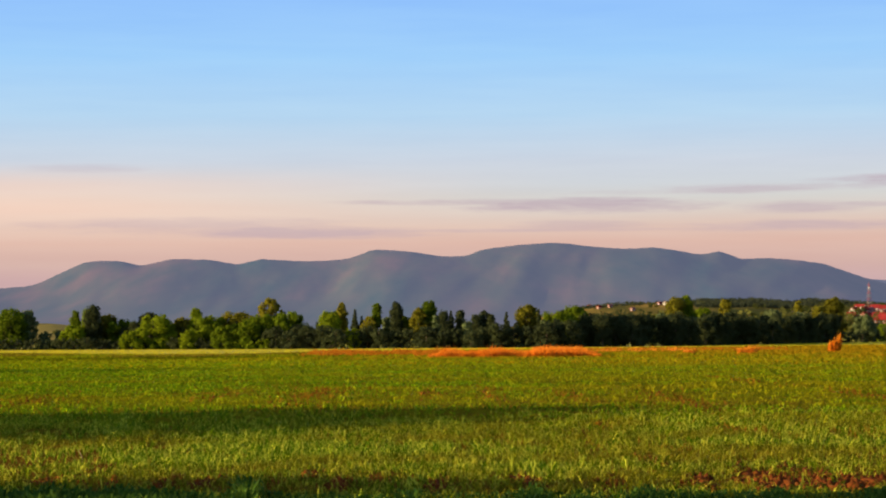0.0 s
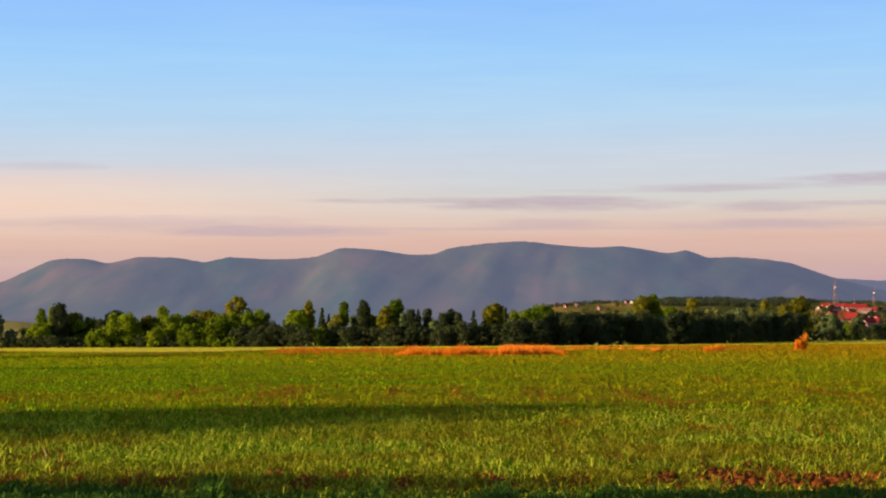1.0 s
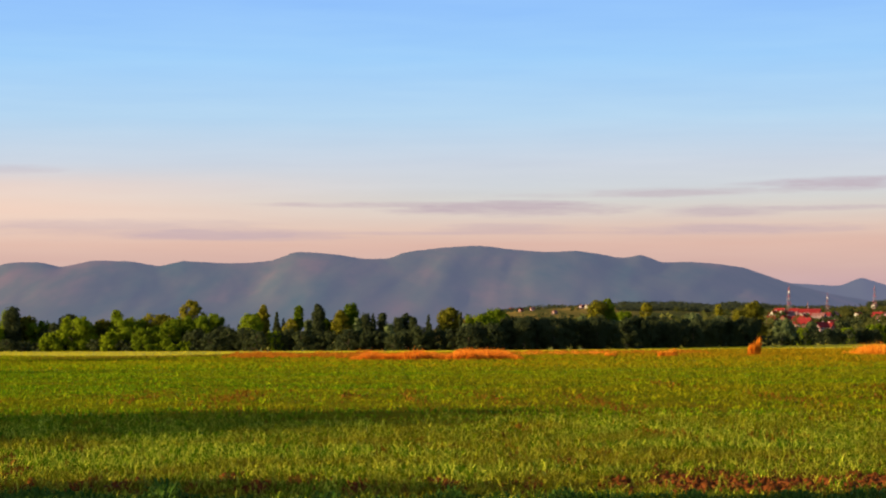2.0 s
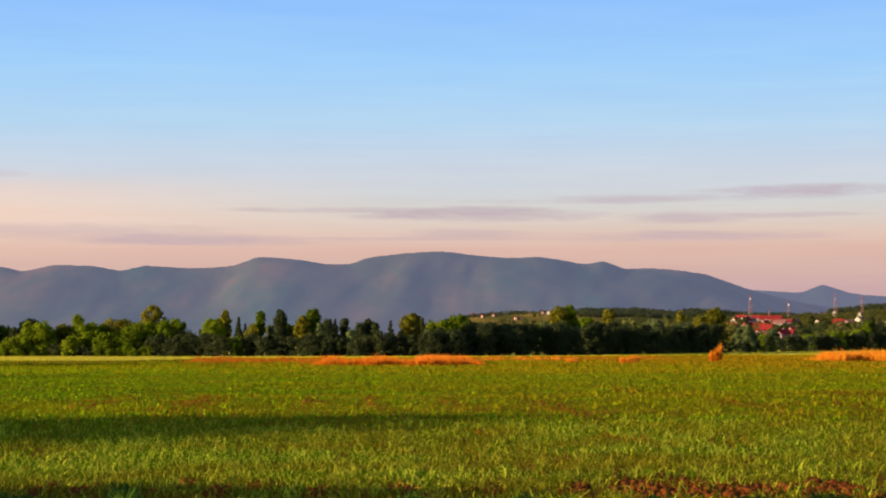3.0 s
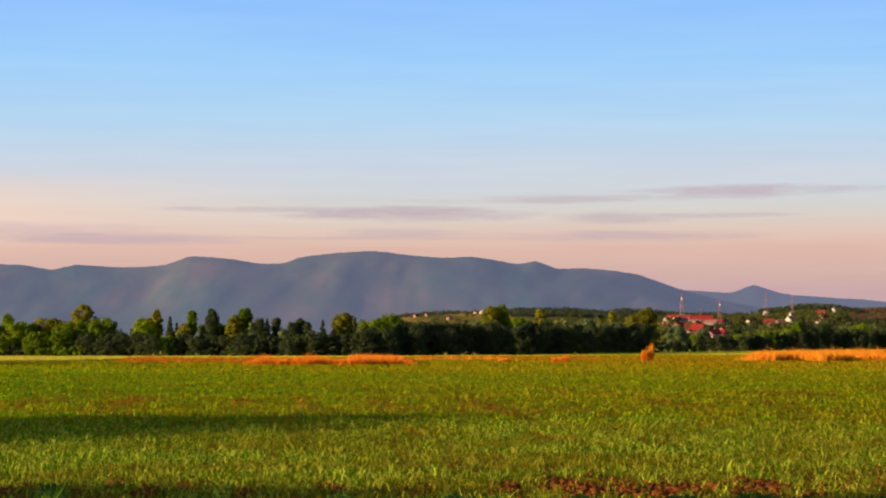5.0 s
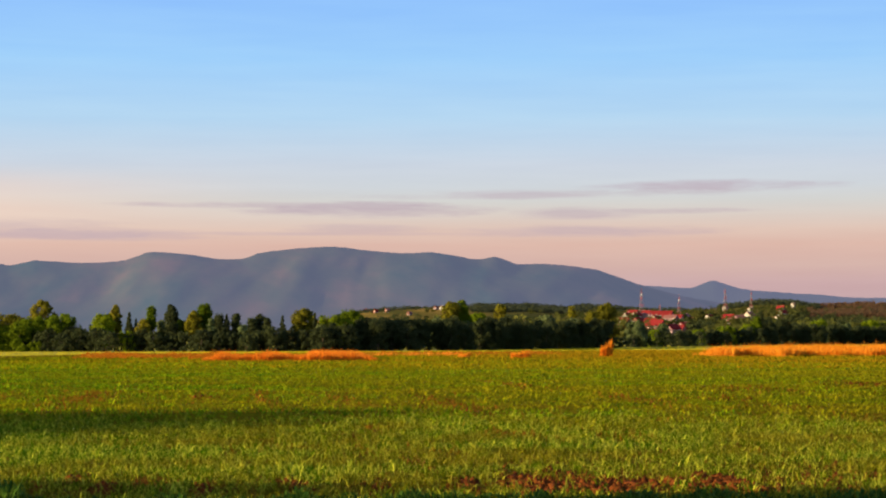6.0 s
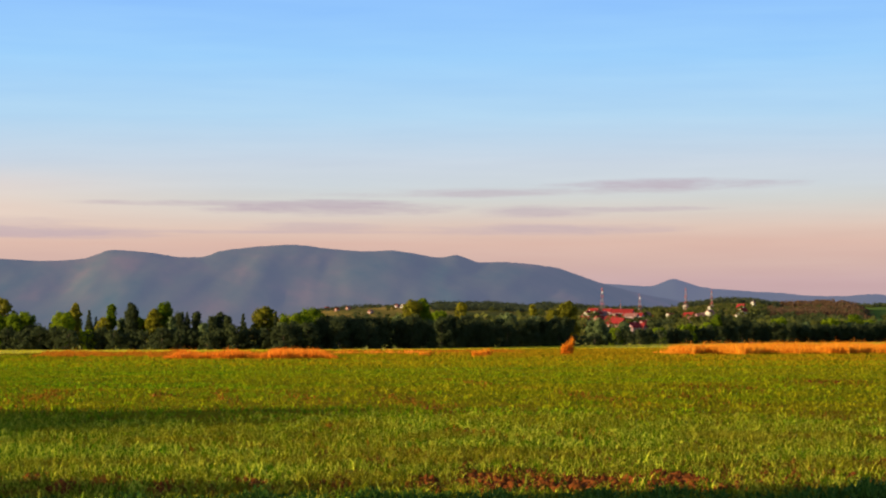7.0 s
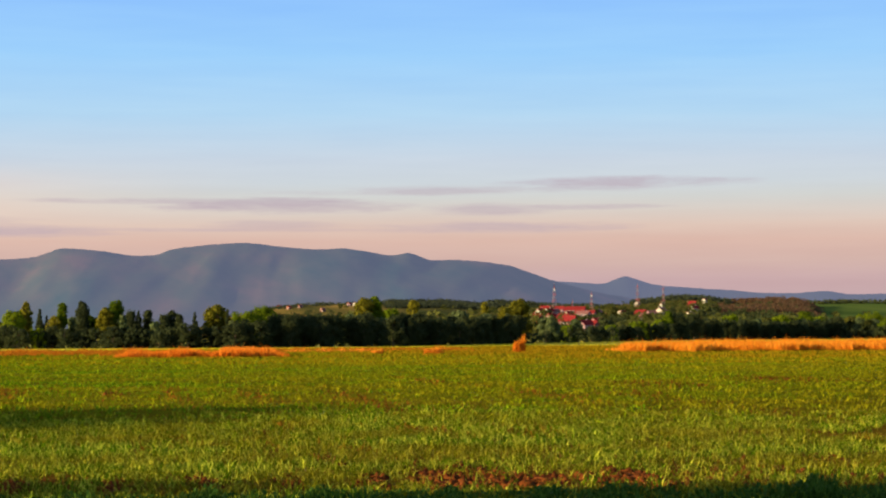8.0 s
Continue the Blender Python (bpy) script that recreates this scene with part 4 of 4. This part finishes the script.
# the line from which the meadow runs on to the trees
VERGE_X, VERGE_Y = [-90, -42, -31, -22, -16, -9.6, 6, 30, 46, 53, 72, 130, 190], [222, 200, 182, 171, 175, 192, 208, 220, 234, 230, 250, 325, 360]


def inside(x, y, patches):
    """How deep places lie in patches: 0 outside, 1 in a middle."""
    deep = np.zeros(len(x))
    for bx, by, rx, ry in patches:
        deep = np.maximum(deep, 1 - ((x - bx) / rx) ** 2 - ((y - by) / ry) ** 2)
    return deep


def sown(n, near, far, seed, thin, ease=1.0):
    """Places of seedlings over the field: even, with gaps and bare patches."""
    g = np.random.default_rng(seed)
    az = np.radians(g.uniform(-15, 24, n))
    r = np.sqrt(g.uniform(near ** 2, far ** 2, n))
    x, y = r * np.sin(az), r * np.cos(az)
    keep_edge = (g.random(n) < np.clip((far - r) / ease, 0, 1)) & (g.random(n) < np.clip((r - near) / (ease if near > 20 else 0.5), 0, 1))
    keep = fractal(x * 1.5, y * 0.75, 3) + 0.35 * fractal(x * 0.16 + 9, y * 0.10, 2) > thin - 0.10 + 0.32 * g.random(n)
    keep &= inside(x, y, BARE) + 0.25 * (g.random(n) - 0.5) < 0.26 + 0.9 * (g.random(n) < 0.24)
    keep &= inside(x, y, THINNED) * 1.1 < 0.25 + g.random(n)
    keep |= (r < 20.9) & (g.random(n) < 0.6)
    keep &= keep_edge & (np.abs(az - radians(4.2)) < radians(17.6))
    x, y = x[keep], y[keep]
    return np.stack([x, y, soil_relief(x, y) - 0.005], -1)


g = np.random.default_rng(21)
p = sown(74000, 18, 44, 1, 0.53, 9.0)
tall = 1 + 0.5 * (g.random(len(p)) > 0.80)
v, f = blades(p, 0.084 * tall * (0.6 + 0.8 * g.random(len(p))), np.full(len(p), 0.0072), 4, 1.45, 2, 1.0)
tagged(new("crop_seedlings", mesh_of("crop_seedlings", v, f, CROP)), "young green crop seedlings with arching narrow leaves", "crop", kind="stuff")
p = sown(108000, 31, 130, 3, 0.42, 12.0)
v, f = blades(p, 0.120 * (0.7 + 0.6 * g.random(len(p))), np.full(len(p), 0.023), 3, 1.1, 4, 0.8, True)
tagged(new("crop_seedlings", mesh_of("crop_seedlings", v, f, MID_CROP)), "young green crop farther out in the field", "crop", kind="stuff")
p = sown(80000, 100, 275, 5, 0.36, 10.0)
p = p[p[:, 1] < np.interp(p[:, 0], VERGE_X, VERGE_Y) + 2]
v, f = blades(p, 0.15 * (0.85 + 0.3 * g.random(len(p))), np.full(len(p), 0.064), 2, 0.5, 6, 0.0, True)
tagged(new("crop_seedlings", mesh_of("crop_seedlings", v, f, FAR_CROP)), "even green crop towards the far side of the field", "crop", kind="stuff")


def meadow(n, seed):
    """Pale meadow between the crop and the trees: a low sward, and grass over it."""
    x = np.linspace(-110, 190, 240)
    start = np.interp(x, VERGE_X, VERGE_Y) + 1.2 * (fractal(x * 0.3, x * 0, 3) - 0.5)
    t = np.linspace(0, 1, 14)[:, None]
    y = start[None] + t * (np.maximum(700 - start, 60))[None]
    z = np.where(t > 0, 0.05, -0.03) + 0.02 * (fractal(x[None] * 0.5 + 0 * y, y * 0.2, 3) - 0.5)
    v_ = np.stack([np.broadcast_to(x, y.shape), y, z], -1).reshape(-1, 3)
    i, j = np.meshgrid(np.arange(13), np.arange(239), indexing="ij")
    f_ = np.stack([i * 240 + j, i * 240 + j + 1, (i + 1) * 240 + j + 1, (i + 1) * 240 + j], -1).reshape(-1, 4)
    tagged(new("meadow_ground", mesh_of("meadow_ground", v_, [f_], SWARD, True)), "pale yellow-green meadow sward along the trees", "meadow", kind="structure")
    g = np.random.default_rng(seed)
    x = g.uniform(-85, 165, n)
    start = np.interp(x, VERGE_X, VERGE_Y)
    edge = np.array([edge_at(q) for q in np.degrees(np.arctan2(x, start + 40))])
    far = np.sqrt(np.maximum(edge ** 2 - x ** 2, 100.0)) + 2
    y = start + np.maximum(far - start, 6) * g.random(n)
    v, f = blades(np.stack([x, y, np.full(n, 0.02)], -1), 0.075 * (0.8 + 0.4 * g.random(n)), np.full(n, 0.06), 2, 0.5, 9, 0.0, True)
    tagged(new("meadow_grass", mesh_of("meadow_grass", v, f, MEADOW)), "pale yellow-green meadow grass along the trees", "grass", kind="stuff")


meadow(52000, 8)


def dry_strip(x0, x1, y0, y1, height, n, seed, label, rough=0.5, slant=0.0, even=0.0, mat=DRY, fray=0.0):
    """A strip of tall dry grass, uneven in height and density, its near edge frayed."""
    g = np.random.default_rng(seed)
    x, y = g.uniform(x0, x1, n), g.uniform(y0, y1, n)
    q = fractal(x * 0.55 + seed, y * 0.2, 3)
    keep = q > 0.30 + 0.25 * g.random(n) * rough
    keep &= y > y0 + fray * (y1 - y0) * fractal(x * 0.9 + 3 * seed, x * 0 + 0.5, 3)
    x, y, q = x[keep], y[keep], q[keep]
    rise = np.clip(np.minimum(x - x0, x1 - x) / 0.9, 0.45, 1)
    h = height * (0.35 + 1.0 * q) * rise * (0.55 + 0.75 * g.random(len(x)) ** 1.5)
    h = h * (1 - even) + even * height * (0.75 + 0.35 * g.random(len(x))) * rise
    h *= 1 + 0.3 * (g.random(len(x)) > 0.95)
    x = x + (y - y0) * slant
    v, f = blades(np.stack([x, y, np.zeros(len(x))], -1), h, np.full(len(x), 0.026), 4, 0.3, seed, 0.0, True)
    return tagged(new("dry_grass", mesh_of("dry_grass", v, f, mat)), label, "dry grass", kind="stuff")


dry_strip(-10.2, 3.0, 143, 186, 0.34, 13000, 31, "low orange dry grass in the field", 1.5, -0.05, mat=LOW_DRY, fray=0.5)
dry_strip(-1.2, 10.6, 138, 156, 0.50, 13000, 32, "tall orange dry grass in the field", 1.1, 0.02, 0.35, fray=0.35)
dry_strip(6.0, 11.6, 150, 170, 0.52, 5000, 38, "tall ragged dry grass behind the low weeds", 1.3, 0.02, 0.2, fray=0.3)
dry_strip(10.8, 32.0, 158, 205, 0.24, 5200, 36, "sparse low dry grass in the field", 1.6, mat=LOW_DRY, fray=0.8)
dry_strip(13.0, 21.0, 166, 182, 0.42, 1500, 39, "scattered dry stalks in the field", 2.2, mat=DRY, fray=0.8)
dry_strip(37.4, 60.0, 152, 172, 0.74, 26000, 33, "tall orange dry grass along the field's far side", 0.9, 0.10, 0.7, mat=GOLD, fray=0.75)
dry_strip(48.0, 100.0, 160, 190, 0.86, 30000, 34, "tall golden dry grass along the field's far side", 0.8, 0.0, 0.6, mat=GOLD, fray=0.6)


def dry_bush(x, y, height, width, lean, seed):
    root = new("dry_bush")
    g = np.random.default_rng(seed)
    n = 160
    r = np.sqrt(g.random(n)) * width / 2
    a = g.random(n) * 6.283
    pts = np.stack([r * np.cos(a), r * np.sin(a), np.zeros(n)], -1)
    tall = 0.36 + 0.20 * g.random(n) + (g.random(n) > 0.7) * 0.55 * np.clip(pts[:, 0] / width + 0.3, 0, 0.6)
    v, f = blades(pts, height * tall, np.full(n, 0.026), 5, 0.14, seed)
    v[:, 0] += v[:, 2] * lean
    tagged(part("stems", mesh_of("stems", v, f, GOLD), root), kind="stuff")
    root.location = (x, y, 0)
    return tagged(root, "orange dry weed bush standing in the field", "bush")


dry_bush(30.6, 164, 1.55, 1.05, 0.10, 51)
dry_bush(22.4, 154.4, 0.8, 1.6, 0.0, 52)
dry_bush(18.6, 158.5, 0.5, 1.0, 0.0, 53)


def weeds(n, seed):
    """Dark broad-leaved weeds along the near edge of the field, in places tall."""
    g = np.random.default_rng(seed)
    az = g.uniform(-16, 25, n)
    r = 18.6 + 1.7 * g.random(n)
    x, y = r * np.sin(np.radians(az)), r * np.cos(np.radians(az))
    h = 0.085 + 0.12 * np.clip(fractal(az * 1.1 + 5, az * 0, 3) - 0.38, 0, 1)
    for at, wide_, extra in ((-5.4, 0.35, 0.12), (-10.0, 3.5, 0.07), (18.9, 0.45, 0.10), (20.4, 1.2, 0.05), (2.3, 0.25, 0.07)):
        h += extra * np.exp(-((az - at) / wide_) ** 2)
    v, f = blades(np.stack([x, y, soil_relief(x, y)], -1), h * (0.7 + 0.5 * g.random(n)), np.full(n, 0.020), 6, 0.7, seed, 0.5)
    return tagged(new("edge_weeds", mesh_of("edge_weeds", v, f, WEED)), "dark green leafy weeds along the shaded near edge", "weeds", kind="stuff")


weeds(4200, 71)


def tufts(patches, per, height, wide, mat, seed, label):
    """Short reddish weeds where the crop stands thin."""
    g = np.random.default_rng(seed)
    xy = np.concatenate([np.stack([bx + rx * 0.62 * g.normal(size=k), by + ry * 0.55 * g.normal(size=k)], -1) for bx, by, rx, ry in patches for k in [int(per * rx * ry) + 6]])
    v, f = blades(np.concatenate([xy, soil_relief(*xy.T)[:, None]], 1), height * (0.6 + 0.7 * g.random(len(xy))), wide * np.clip(xy[:, 1] / 40, 0.6, 1.6), 4, 0.9, seed, 0.6, True)
    return tagged(new("rusty_weeds", mesh_of("rusty_weeds", v, f, mat)), label, "weeds", kind="stuff")


tufts(THIN[:1], 22, 0.12, 0.018, RUST, 77, "dense patch of short rusty weeds in the crop")
tufts(THIN[1:], 17, 0.12, 0.018, RUST, 73, "short rusty brown weeds among the thin crop")
tufts(THIN_EAST, 12, 0.12, 0.018, RUST, 76, "scattered rusty weeds among the crop")
tufts(BARE, 36, 0.08, 0.010, RUST, 74, "withered reddish weeds on the bare soil")


def margin(n, seed):
    """Dark blades that stand in for the shadow line between the crop and the meadow."""
    g = np.random.default_rng(seed)
    x = g.uniform(-52, -5, n)
    y = np.interp(x, VERGE_X, VERGE_Y) - 3 - 22 * g.random(n) * fractal(x * 0.12, x * 0 + 2, 2)
    keep = fractal(x * 0.16 + 3, y * 0.05, 2) > 0.36 + 0.2 * g.random(n)
    x, y = x[keep], y[keep]
    v, f = blades(np.stack([x, y, np.zeros(len(x))], -1), 0.19 * (0.7 + 0.5 * g.random(len(x))), np.full(len(x), 0.05), 3, 0.4, seed, 0.0, True)
    return tagged(new("field_margin", mesh_of("field_margin", v, f, SHADOW_LINE)), "dark brown blades standing in for the meadow's shadow line", "stubble", kind="stuff")


margin(5200, 75)


def clods(n, seed):
    """Lumps of red soil lying between the seedlings near by."""
    g = np.random.default_rng(seed)
    az = np.radians(g.uniform(-16, 26, n))
    r = np.sqrt(g.uniform(18 ** 2, 36 ** 2, n))
    xy = [np.stack([r * np.sin(az), r * np.cos(az)], -1)]
    for patches, per in ((BARE, 640), (THINNED, 3)):
        for bx, by, rx, ry in patches:
            k = int(per * rx * ry)
            xy.append(np.stack([bx + rx * 0.5 * g.normal(size=k), by + ry * 0.5 * g.normal(size=k)], -1))
    xy = np.concatenate(xy)
    n = len(xy)
    ball = bmesh.new()
    bmesh.ops.create_icosphere(ball, subdivisions=1, radius=1)
    bv = np.array([q.co[:] for q in ball.verts])
    bf = np.array([[q.index for q in face.verts] for face in ball.faces])
    ball.free()
    s = ((0.014 + 0.040 * g.random(n) ** 2.2) * np.where(xy[:, 1] > 40, 1.3, 1.0))[:, None, None]
    v = bv[None] * s * (0.4 + 1.1 * g.random((n, len(bv), 1))) * (0.6 + 0.9 * g.random((n, 1, 3)))
    v += np.concatenate([xy, (soil_relief(*xy.T) - 0.002)[:, None]], 1)[:, None, :]
    f = (bf[None] + (np.arange(n) * len(bv))[:, None, None]).reshape(-1, 3)
    m = plain("soil_clod", (0.070, 0.020, 0.005), (0.175, 0.048, 0.010), 2.0, 0.95, bump=0.5, fine_scale=30)
    return tagged(new("soil_clods", mesh_of("soil_clods", v.reshape(-1, 3), [f], m)), "crumbly lumps of red soil between the seedlings", "soil", kind="stuff")


clods(500, 61)


def straw(x, y):
    """One bleached straw that leans among the seedlings."""
    bm = bmesh.new()
    tube(bm, (0, 0, -0.02), (-0.03, 0.01, 0.10), 0.006, 0.005, 6)
    tube(bm, (-0.03, 0.01, 0.10), (-0.075, 0.02, 0.19), 0.005, 0.002, 6)
    root = new("dry_straw", bm_mesh("dry_straw", bm, STRAW))
    root.location = (x, y, float(soil_relief(np.array([x]), np.array([y]))[0]))
    return tagged(root, "single bleached dry straw standing among the seedlings", "straw")


straw(-4.53, 26.34)
